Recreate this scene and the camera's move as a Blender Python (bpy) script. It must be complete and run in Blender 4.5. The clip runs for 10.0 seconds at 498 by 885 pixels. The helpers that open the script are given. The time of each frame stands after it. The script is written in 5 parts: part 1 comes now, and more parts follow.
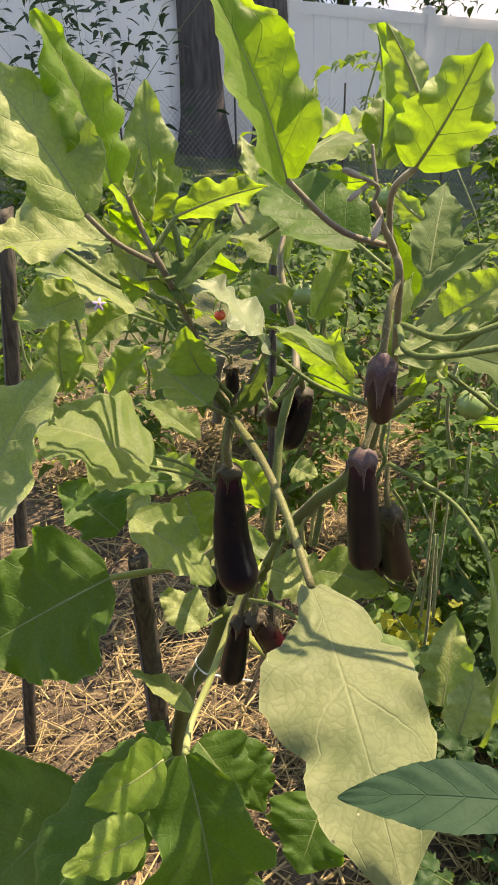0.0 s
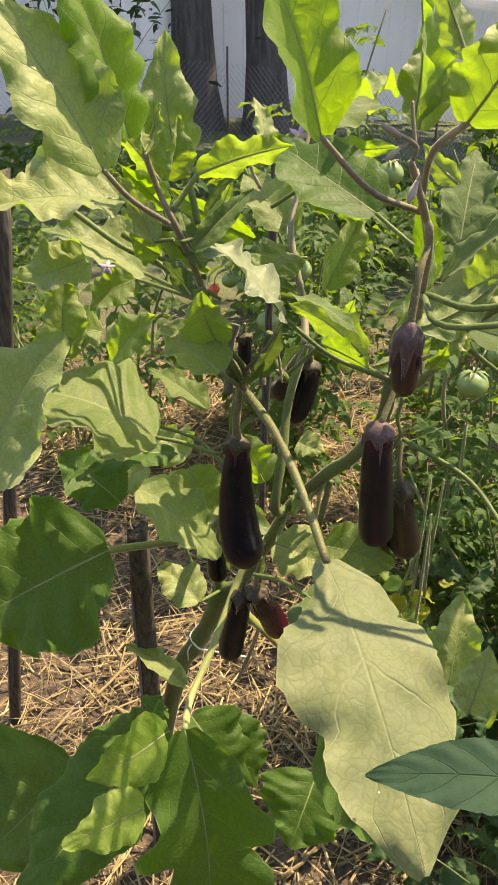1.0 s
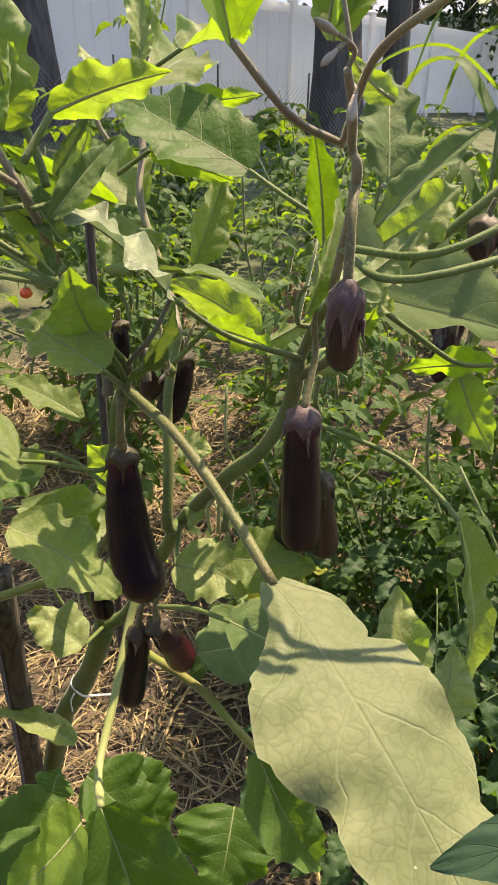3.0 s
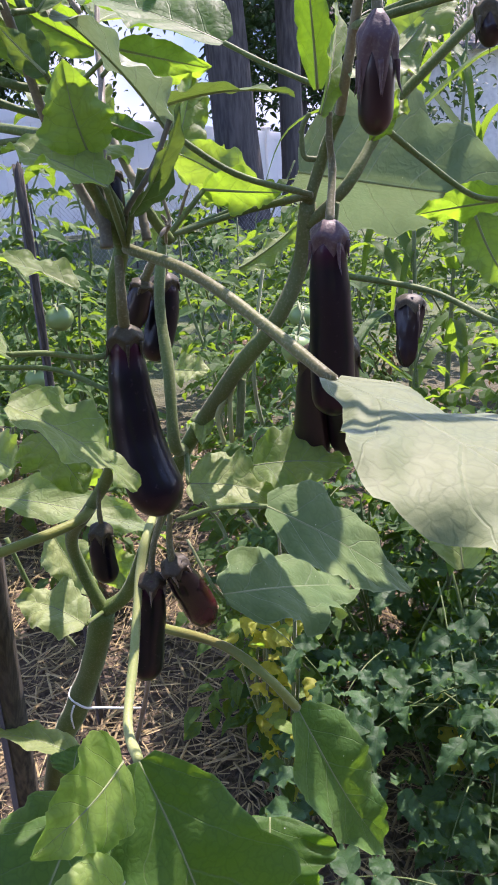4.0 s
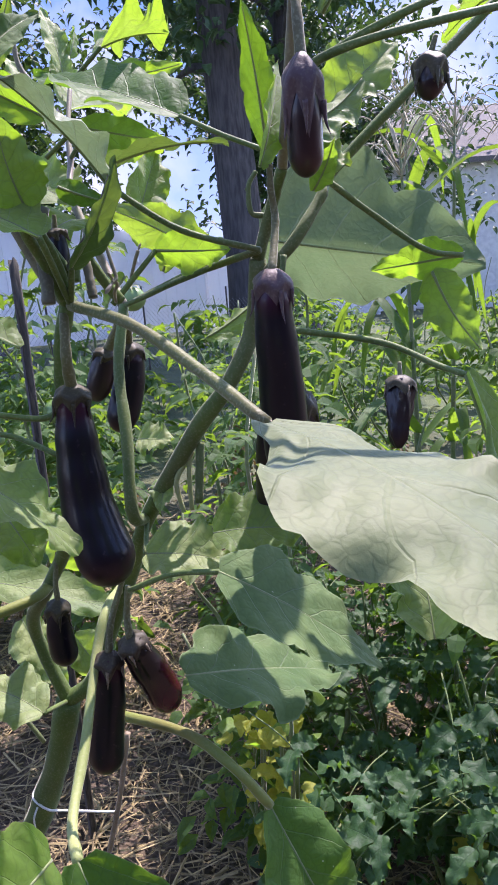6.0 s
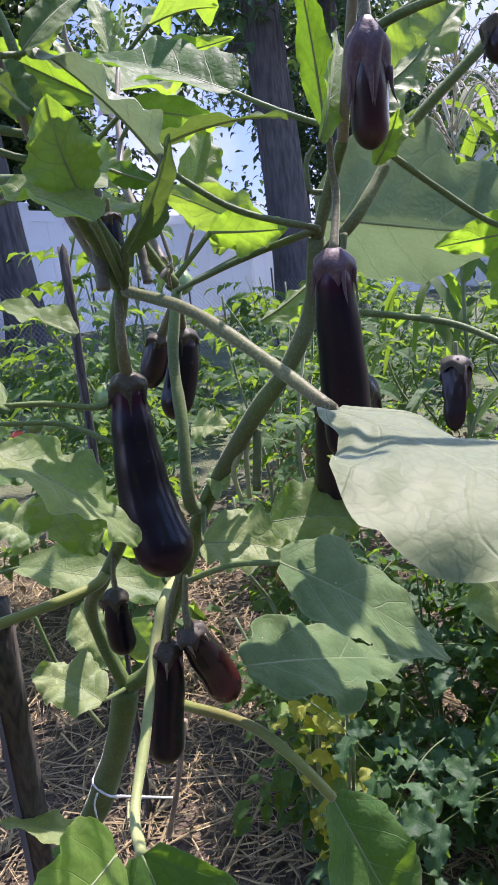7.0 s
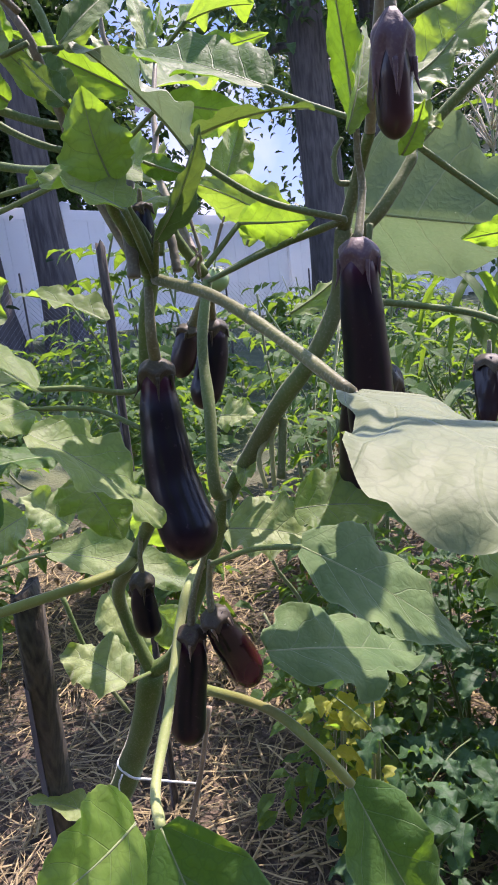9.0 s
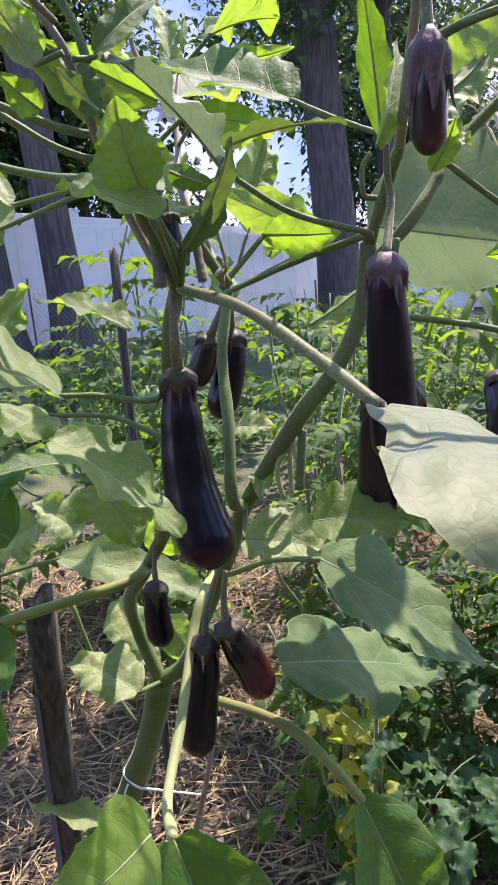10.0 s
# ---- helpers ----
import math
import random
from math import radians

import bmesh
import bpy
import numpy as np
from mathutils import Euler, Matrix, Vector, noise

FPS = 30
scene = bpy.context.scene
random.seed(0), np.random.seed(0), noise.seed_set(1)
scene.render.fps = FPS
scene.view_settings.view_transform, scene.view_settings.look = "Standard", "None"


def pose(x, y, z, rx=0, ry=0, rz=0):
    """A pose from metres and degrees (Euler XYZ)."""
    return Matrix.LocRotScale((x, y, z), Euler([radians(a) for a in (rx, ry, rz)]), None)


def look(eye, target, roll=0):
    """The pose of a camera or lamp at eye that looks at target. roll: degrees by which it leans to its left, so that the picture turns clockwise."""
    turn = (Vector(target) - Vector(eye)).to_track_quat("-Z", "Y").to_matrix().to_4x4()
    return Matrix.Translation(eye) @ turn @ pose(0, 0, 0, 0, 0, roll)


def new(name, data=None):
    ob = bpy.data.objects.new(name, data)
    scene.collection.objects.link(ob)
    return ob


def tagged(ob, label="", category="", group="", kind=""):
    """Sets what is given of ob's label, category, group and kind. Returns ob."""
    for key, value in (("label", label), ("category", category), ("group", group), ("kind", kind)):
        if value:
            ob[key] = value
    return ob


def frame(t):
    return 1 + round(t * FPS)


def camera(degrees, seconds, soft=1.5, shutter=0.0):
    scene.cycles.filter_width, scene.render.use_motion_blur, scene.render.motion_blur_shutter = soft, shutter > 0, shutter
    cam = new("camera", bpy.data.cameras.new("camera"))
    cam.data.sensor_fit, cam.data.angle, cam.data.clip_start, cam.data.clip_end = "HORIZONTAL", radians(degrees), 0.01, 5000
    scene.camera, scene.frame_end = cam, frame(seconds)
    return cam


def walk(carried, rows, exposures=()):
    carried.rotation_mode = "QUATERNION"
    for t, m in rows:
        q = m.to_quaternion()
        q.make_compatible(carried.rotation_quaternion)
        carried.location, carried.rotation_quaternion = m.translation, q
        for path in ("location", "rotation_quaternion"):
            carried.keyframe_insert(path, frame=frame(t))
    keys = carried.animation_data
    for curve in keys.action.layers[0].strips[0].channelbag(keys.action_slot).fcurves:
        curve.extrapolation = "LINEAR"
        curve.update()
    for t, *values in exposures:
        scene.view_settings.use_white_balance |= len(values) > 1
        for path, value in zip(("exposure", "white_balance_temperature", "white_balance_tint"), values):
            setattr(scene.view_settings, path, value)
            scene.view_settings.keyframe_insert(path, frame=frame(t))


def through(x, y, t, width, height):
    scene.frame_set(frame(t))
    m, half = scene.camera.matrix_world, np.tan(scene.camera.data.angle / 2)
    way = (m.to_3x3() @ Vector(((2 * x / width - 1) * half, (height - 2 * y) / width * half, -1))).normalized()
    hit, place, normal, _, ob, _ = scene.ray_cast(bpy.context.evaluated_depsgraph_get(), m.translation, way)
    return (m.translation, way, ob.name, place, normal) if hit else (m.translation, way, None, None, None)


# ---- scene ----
EXPOSURES = [(0.0, 1.10, 8200, 21), (1.0, 1.13, 8200, 21), (2.5, 1.10, 8200, 22), (3.2, 1.08, 7500, 25), (4.3, 1.25, 5720, 37), (5.2, 1.19, 5720, 36), (6.5, 1.07, 5650, 35), (8.0, 1.08, 5800, 35), (10.0, 1.20, 5950, 36)]
# camera path: seconds, eye, target, roll
cam = camera(36.3, 10.0, soft=1.8)
PATH = [
    (0, (0.0420, -0.0010, 1.5960), (-0.1180, 1.7340, 0.6150), -2.20),
    (0.5, (0.0170, 0.0000, 1.5850), (-0.0950, 1.7230, 0.5760), -0.80),
    (1, (0.0160, 0.0080, 1.5830), (-0.0960, 1.7180, 0.5530), -0.10),
    (1.5, (0.0190, 0.0240, 1.5830), (-0.0210, 1.7250, 0.5310), 1.30),
    (2, (0.0150, 0.0140, 1.5830), (-0.0100, 1.7080, 0.5200), -0.10),
    (2.5, (-0.0590, 0.0190, 1.5820), (0.1120, 1.7120, 0.5310), 0.60),
    (3, (-0.0420, 0.1040, 1.5290), (0.3160, 1.7810, 0.5010), 0.40),
    (3.2, (-0.0510, 0.1180, 1.4910), (0.3800, 1.7840, 0.4720), 0.20),
    (4.3, (-0.1170, 0.0920, 1.3340), (0.4520, 1.8870, 0.6590), -5.00),
    (4.5, (-0.1160, 0.0930, 1.3330), (0.4640, 1.9040, 0.7130), -5.10),
    (5, (-0.1040, 0.1070, 1.3340), (0.5060, 1.9270, 0.7730), -3.90),
    (5.2, (-0.0860, 0.1060, 1.3290), (0.5110, 1.9300, 0.7690), -5.30),
    (6.3, (-0.0670, 0.0970, 1.3160), (0.4680, 1.9500, 0.7840), -5.50),
    (6.5, (-0.0670, 0.1060, 1.3240), (0.4310, 1.9590, 0.7590), -6.40),
    (7, (-0.0710, 0.1150, 1.3160), (0.3600, 1.9840, 0.7500), -6.90),
    (7.5, (-0.0490, 0.1030, 1.3010), (0.3070, 1.9890, 0.7380), -8.90),
    (8, (-0.0540, 0.1110, 1.3070), (0.2890, 1.9960, 0.7330), -8.30),
    (8.5, (-0.0540, 0.1060, 1.3060), (0.2720, 1.9950, 0.7370), -8.10),
    (9, (-0.0680, 0.1020, 1.3090), (0.2750, 1.9930, 0.7550), -6.60),
    (9.5, (-0.0810, 0.1020, 1.3100), (0.2710, 1.9950, 0.7710), -6.10),
    (10, (-0.0800, 0.1050, 1.3110), (0.2620, 2.0030, 0.7820), -5.30),
]
walk(cam, [(t, look(eye, target, roll)) for t, eye, target, roll in PATH], EXPOSURES)

# ---- light ----
SUN_AZ, SUN_EL = 48.0, 57.0          # degrees to the right of ahead, degrees up
world = bpy.data.worlds.new("world")
scene.world = world
world.use_nodes = True
wn = world.node_tree.nodes
wl = world.node_tree.links
sky = wn.new("ShaderNodeTexSky")
sky.sky_type, sky.sun_disc = "NISHITA", False
sky.sun_elevation, sky.sun_rotation = radians(SUN_EL), radians(SUN_AZ)
sky.dust_density, sky.ozone_density = 0.3, 2.0
wn["Background"].inputs["Strength"].default_value = 0.205
# white cumulus drifting in the blue
tc = wn.new("ShaderNodeTexCoord")
cn = wn.new("ShaderNodeTexNoise")
cn.inputs["Scale"].default_value, cn.inputs["Detail"].default_value = 3.4, 7.0
cr = wn.new("ShaderNodeValToRGB")
cr.color_ramp.elements[0].position, cr.color_ramp.elements[1].position = 0.53, 0.70
cm = wn.new("ShaderNodeMix")
cm.data_type = "RGBA"
cm.inputs[7].default_value = (5.0, 5.5, 6.1, 1)
wl.new(tc.outputs["Generated"], cn.inputs["Vector"])
wl.new(cn.outputs["Fac"], cr.inputs["Fac"])
wl.new(cr.outputs["Color"], cm.inputs[0])
wl.new(sky.outputs["Color"], cm.inputs[6])
wl.new(cm.outputs[2], wn["Background"].inputs["Color"])

sun = new("sun", bpy.data.lights.new("sun", "SUN"))
sun.data.energy, sun.data.angle, sun.data.color = 5.8, radians(0.6), (1.0, 0.90, 0.72)
az, el = radians(SUN_AZ), radians(SUN_EL)
sun_dir = Vector((math.sin(az) * math.cos(el), math.cos(az) * math.cos(el), math.sin(el)))
sun.matrix_world = look(sun_dir * 50, (0, 0, 0))


# ---- materials ----
class Net:
    """A small helper round one node material."""

    def __init__(self, name):
        self.mat = bpy.data.materials.new(name)
        self.mat.use_nodes = True
        self.tree = self.mat.node_tree
        self.out = self.tree.nodes["Material Output"]
        self.bsdf = self.tree.nodes["Principled BSDF"]

    def add(self, kind, **sockets):
        n = self.tree.nodes.new("ShaderNode" + kind)
        for key, value in sockets.items():
            self.put(n.inputs[key.replace("_", " ")], value)
        return n

    def put(self, socket, value):
        if isinstance(value, bpy.types.NodeSocket):
            self.tree.links.new(value, socket)
        else:
            socket.default_value = value

    def math(self, op, a, b=0.0, clamp=False):
        n = self.tree.nodes.new("ShaderNodeMath")
        n.operation, n.use_clamp = op, clamp
        self.put(n.inputs[0], a)
        self.put(n.inputs[1], b)
        return n.outputs[0]

    def mix(self, fac, a, b, blend="MIX"):
        n = self.tree.nodes.new("ShaderNodeMix")
        n.data_type, n.blend_type = "RGBA", blend
        self.put(n.inputs[0], fac)
        self.put(n.inputs[6], a)
        self.put(n.inputs[7], b)
        return n.outputs[2]

    def ramp(self, fac, lo, hi, a=(0, 0, 0, 1), b=(1, 1, 1, 1)):
        n = self.tree.nodes.new("ShaderNodeValToRGB")
        e = n.color_ramp.elements
        e[0].position, e[1].position, e[0].color, e[1].color = lo, hi, a, b
        self.put(n.inputs["Fac"], fac)
        return n.outputs["Color"]

    def noise(self, scale, detail=3.0, vector=None):
        n = self.add("TexNoise", Scale=scale, Detail=detail)
        v = vector or self.add("TexCoord").outputs["Object"]
        self.put(n.inputs["Vector"], v)
        return n.outputs["Fac"]

    def random(self):
        return self.add("ObjectInfo").outputs["Random"]

    def bump(self, height, strength=0.3, distance=0.002):
        return self.add("Bump", Height=height, Strength=strength, Distance=distance).outputs["Normal"]

    def done(self, color=None, rough=None, normal=None, metal=None, **more):
        for key, value in (("Base Color", color), ("Roughness", rough), ("Normal", normal), ("Metallic", metal)):
            if value is not None:
                self.put(self.bsdf.inputs[key], value)
        for key, value in more.items():
            self.put(self.bsdf.inputs[key.replace("_", " ")], value)
        return self.mat


def rgb(r, g, b):
    return (r, g, b, 1.0)


def leaf_material(name, dark, light, vein, glow, through, laterals=5.0, rough=0.5, spots=0.0, vein_amount=0.5, sheen=0.3, gloss=0.32, relief=0.24, net_amount=0.14):
    """Leaf blade: two-scale colour, side veins from the blade's own coordinates, a net of fine creases, light shining through."""
    n = Net(name)
    uv = n.add("UVMap").outputs["UV"]
    sep = n.add("SeparateXYZ", Vector=uv)
    ob = n.add("TexCoord").outputs["Object"]
    u, v = sep.outputs["X"], n.math("ABSOLUTE", n.math("SUBTRACT", sep.outputs["Y"], 0.5))
    # midrib and laterals that run outward and forward
    wob = n.math("MULTIPLY", n.math("SUBTRACT", n.noise(26.0), 0.5), 0.22)
    side = n.math("ADD", n.math("SUBTRACT", n.math("MULTIPLY", u, laterals), n.math("MULTIPLY", v, 2.8 * laterals / 5.0)), wob)
    dist = n.math("ABSOLUTE", n.math("SUBTRACT", n.math("FRACT", side), 0.5))
    thin = n.math("SUBTRACT", 1.0, n.math("MULTIPLY", dist, n.math("ADD", 24.0, n.math("MULTIPLY", v, 60.0))), True)
    wide = n.math("SUBTRACT", 1.0, n.math("MULTIPLY", dist, 5.0), True)
    mid = n.math("SUBTRACT", 1.0, n.math("MULTIPLY", v, n.math("ADD", 40.0, n.math("MULTIPLY", u, 70.0))), True)
    veins = n.math("MAXIMUM", n.math("MULTIPLY", thin, 0.8), mid)
    # net of creases between the veins, bent by noise
    warp = n.add("TexNoise", Scale=60.0, Detail=2.0)
    n.put(warp.inputs["Vector"], ob)
    bent = n.tree.nodes.new("ShaderNodeMix")
    bent.data_type, bent.blend_type = "RGBA", "LINEAR_LIGHT"
    n.put(bent.inputs[0], 0.010)
    n.put(bent.inputs[6], ob)
    n.put(bent.inputs[7], warp.outputs["Color"])
    vor = n.add("TexVoronoi", Scale=125.0)
    vor.feature = "DISTANCE_TO_EDGE"
    n.put(vor.inputs["Vector"], bent.outputs[2])
    net = n.math("SUBTRACT", 1.0, n.math("MULTIPLY", vor.outputs["Distance"], 8.0), True)
    blotch = n.noise(20.0, 5.0)
    base = n.mix(n.ramp(blotch, 0.32, 0.70), dark, light)
    deep = n.mix(1.0, base, rgb(0.55, 0.68, 0.52), "MULTIPLY")
    base = n.mix(n.ramp(n.random(), 0.25, 0.95), base, deep)
    base = n.mix(n.math("MULTIPLY", n.ramp(n.noise(260.0, 2.0), 0.45, 0.75), 0.16), base, light)
    base = n.mix(n.math("MULTIPLY", net, net_amount), base, n.mix(1.0, base, rgb(0.42, 0.46, 0.36), "MULTIPLY"))
    base = n.mix(n.math("MULTIPLY", wide, 0.22 * vein_amount), base, dark)
    col = n.mix(n.math("MULTIPLY", veins, vein_amount), base, vein)
    if spots:
        sp = n.add("TexVoronoi", Scale=85.0)
        n.put(sp.inputs["Vector"], ob)
        rare = n.ramp(n.noise(34.0, 1.0), 0.54, 0.60)
        dot = n.math("MULTIPLY", n.math("LESS_THAN", sp.outputs["Distance"], 0.060), rare)
        col = n.mix(n.math("MULTIPLY", dot, spots), col, rgb(0.52, 0.52, 0.34))
        sq = n.add("TexVoronoi", Scale=60.0)
        n.put(sq.inputs["Vector"], ob)
        speck = n.math("MULTIPLY", n.math("LESS_THAN", sq.outputs["Distance"], 0.065), n.ramp(n.noise(21.0, 1.0), 0.60, 0.64))
        col = n.mix(n.math("MULTIPLY", speck, spots * 1.4), col, rgb(0.02, 0.018, 0.012))
    # pale hairy margin, which also paints in the bright edge of backlit leaves
    rim = n.math("MULTIPLY", n.math("SUBTRACT", v, 0.478), 46.0, True)
    col = n.mix(n.math("MULTIPLY", rim, vein_amount), col, vein)
    height = n.math("SUBTRACT", n.math("ADD", n.math("MULTIPLY", n.noise(420.0), 0.25), n.math("ADD", n.math("MULTIPLY", n.noise(80.0, 2.0), 4.5 * relief), n.math("MULTIPLY", n.math("MULTIPLY", vor.outputs["Distance"], 2.6, True), relief))), n.math("MULTIPLY", veins, 0.9))
    normal = n.bump(height, 0.55, 0.0011)
    n.done(col, n.math("ADD", rough, n.math("MULTIPLY", n.noise(18.0), 0.12)), normal)
    n.put(n.bsdf.inputs["Specular IOR Level"], gloss + 0.15 * min(1.0, sheen))
    n.put(n.bsdf.inputs["Sheen Weight"], sheen)
    n.put(n.bsdf.inputs["Sheen Roughness"], 0.45)
    n.put(n.bsdf.inputs["Sheen Tint"], rgb(1.0, 0.96, 0.84))
    tr = n.add("BsdfTranslucent", Normal=normal)
    shine = n.mix(n.ramp(blotch, 0.3, 0.75), glow, n.mix(0.35, glow, light))
    shine = n.mix(n.math("MULTIPLY", net, 0.15), shine, dark)
    n.put(tr.inputs["Color"], n.mix(n.math("MULTIPLY", veins, 0.62), shine, dark))
    mx = n.add("MixShader", Fac=n.math("MULTIPLY", through, n.math("ADD", 0.72, n.math("MULTIPLY", n.random(), 0.5))))
    n.put(mx.inputs[1], n.bsdf.outputs[0])
    n.put(mx.inputs[2], tr.outputs[0])
    n.put(n.out.inputs["Surface"], mx.outputs[0])
    return n.mat


EGG_LEAF = leaf_material("eggplant_leaf", rgb(0.115, 0.175, 0.056), rgb(0.255, 0.298, 0.105), rgb(0.36, 0.40, 0.18), rgb(0.35, 0.58, 0.008), 0.42, rough=0.52, spots=0.7, vein_amount=0.62, sheen=0.3, relief=0.46, net_amount=0.24)
# darker copy of eggplant_leaf: shade on lower and inner leaves put into the colour
SHADED_LEAF = leaf_material("shaded_eggplant_leaf", rgb(0.036, 0.088, 0.015), rgb(0.074, 0.142, 0.028), rgb(0.17, 0.25, 0.08), rgb(0.22, 0.44, 0.006), 0.36, spots=0.9, vein_amount=0.60, sheen=0.06, gloss=0.2, relief=0.42, net_amount=0.22)
DOWNY_LEAF = leaf_material("downy_leaf", rgb(0.092, 0.120, 0.045), rgb(0.155, 0.178, 0.075), rgb(0.21, 0.235, 0.11), rgb(0.28, 0.44, 0.02), 0.22, laterals=3.6, rough=0.54, spots=0.9, sheen=0.36, gloss=0.20, relief=0.24, net_amount=0.36)
# greyer, duller eggplant_leaf: grey undersides, with shade put into the colour too
GREY_LEAF = leaf_material("dull_grey_leaf", rgb(0.060, 0.106, 0.034), rgb(0.115, 0.166, 0.058), rgb(0.24, 0.29, 0.15), rgb(0.22, 0.36, 0.03), 0.20, rough=0.60, spots=0.9, sheen=0.08, gloss=0.12, relief=0.4)
# greyed copy whose sun glow is muted in the material instead of by shade
MILKY_LEAF = leaf_material("milky_grey_leaf", rgb(0.105, 0.150, 0.070), rgb(0.19, 0.23, 0.11), rgb(0.30, 0.34, 0.20), rgb(0.20, 0.31, 0.13), 0.22, spots=0.9, vein_amount=0.75, sheen=0.4, relief=0.4)
# greener, more translucent copy of eggplant_leaf that stands in for sun from behind
BACKLIT_LEAF = leaf_material("backlit_leaf", rgb(0.12, 0.20, 0.04), rgb(0.22, 0.30, 0.06), rgb(0.30, 0.38, 0.10), rgb(0.33, 0.58, 0.008), 0.47, vein_amount=0.6, sheen=0.1, relief=0.34, net_amount=0.24)
BEAN_LEAF = leaf_material("bean_leaf", rgb(0.022, 0.060, 0.020), rgb(0.046, 0.104, 0.034), rgb(0.09, 0.15, 0.06), rgb(0.18, 0.36, 0.014), 0.32, laterals=5, rough=0.52, sheen=0.05, gloss=0.30, relief=0.5)
BLUE_LEAF = leaf_material("smooth_leaf", rgb(0.016, 0.046, 0.022), rgb(0.026, 0.060, 0.030), rgb(0.04, 0.08, 0.045), rgb(0.10, 0.22, 0.03), 0.14, laterals=5, rough=0.60, vein_amount=0.05, sheen=0.0, gloss=0.16, relief=0.08)
TOMATO_LEAF = leaf_material("tomato_leaf", rgb(0.028, 0.068, 0.020), rgb(0.066, 0.128, 0.034), rgb(0.15, 0.24, 0.07), rgb(0.29, 0.47, 0.015), 0.44, laterals=5, rough=0.55, sheen=0.05, gloss=0.2)
YELLOW_LEAF = leaf_material("yellowed_leaf", rgb(0.32, 0.34, 0.03), rgb(0.46, 0.44, 0.05), rgb(0.45, 0.42, 0.12), rgb(0.68, 0.64, 0.02), 0.52)
BROWN_LEAF = leaf_material("withered_leaf", rgb(0.10, 0.055, 0.03), rgb(0.24, 0.15, 0.07), rgb(0.26, 0.18, 0.10), rgb(0.25, 0.15, 0.03), 0.25)
TREE_LEAF = leaf_material("tree_leaf", rgb(0.022, 0.050, 0.020), rgb(0.050, 0.095, 0.030), rgb(0.06, 0.11, 0.04), rgb(0.09, 0.17, 0.02), 0.25, laterals=4, sheen=0.02)
SHRUB_LEAF = leaf_material("shrub_leaf", rgb(0.020, 0.045, 0.025), rgb(0.045, 0.085, 0.045), rgb(0.06, 0.10, 0.05), rgb(0.06, 0.12, 0.03), 0.18, laterals=4, sheen=0.02)


def stem_material(name, a, b, c, rough=0.55, hair=0.4, down=0.32):
    n = Net(name)
    k = n.noise(22.0, 5.0)
    col = n.mix(n.ramp(k, 0.35, 0.68), a, b)
    col = n.mix(n.math("MULTIPLY", n.ramp(n.noise(9.0, 2.0), 0.52, 0.68), 0.5), col, c)
    col = n.mix(n.math("MULTIPLY", n.ramp(n.noise(600.0, 1.0), 0.52, 0.72), hair), col, rgb(0.32, 0.31, 0.19))
    n.put(n.bsdf.inputs["Sheen Weight"], down)
    n.put(n.bsdf.inputs["Sheen Roughness"], 0.35)
    n.put(n.bsdf.inputs["Sheen Tint"], rgb(1.0, 0.97, 0.86))
    n.put(n.bsdf.inputs["Specular IOR Level"], 0.25)
    return n.done(col, rough, n.bump(n.math("ADD", n.noise(500.0, 2.0), n.noise(60.0, 3.0)), 0.25, 0.0012))


STEM = stem_material("green_stem", rgb(0.062, 0.100, 0.021), rgb(0.104, 0.150, 0.036), rgb(0.105, 0.100, 0.042), rough=0.62, hair=0.22, down=0.16)
PURPLE_STEM = stem_material("purplish_stem", rgb(0.130, 0.115, 0.070), rgb(0.210, 0.190, 0.115), rgb(0.140, 0.085, 0.085), hair=0.3)
FRUIT_STALK = stem_material("fruit_stalk", rgb(0.076, 0.072, 0.028), rgb(0.130, 0.126, 0.048), rgb(0.066, 0.040, 0.032), hair=0.30)
PALE_STEM = stem_material("pale_petiole", rgb(0.21, 0.25, 0.075), rgb(0.29, 0.33, 0.12), rgb(0.24, 0.23, 0.09), down=0.12)
YELLOW_STEM = stem_material("yellowish_stem", rgb(0.12, 0.15, 0.028), rgb(0.18, 0.20, 0.042), rgb(0.15, 0.12, 0.035), hair=0.1)
FUZZY_STEM = stem_material("fuzzy_petiole", rgb(0.080, 0.092, 0.026), rgb(0.120, 0.132, 0.040), rgb(0.095, 0.070, 0.030), hair=0.35)
RIB = stem_material("midrib", rgb(0.150, 0.190, 0.068), rgb(0.20, 0.235, 0.090), rgb(0.16, 0.17, 0.070), hair=0.12)
VINE = stem_material("vine_stem", rgb(0.09, 0.13, 0.04), rgb(0.15, 0.19, 0.07), rgb(0.16, 0.13, 0.07))
GREY_STUB = stem_material("greyed_stub", rgb(0.085, 0.080, 0.050), rgb(0.135, 0.128, 0.085), rgb(0.070, 0.060, 0.045), hair=0.15)
DRY_STEM = stem_material("dry_stem", rgb(0.16, 0.11, 0.07), rgb(0.27, 0.20, 0.12), rgb(0.10, 0.07, 0.05))


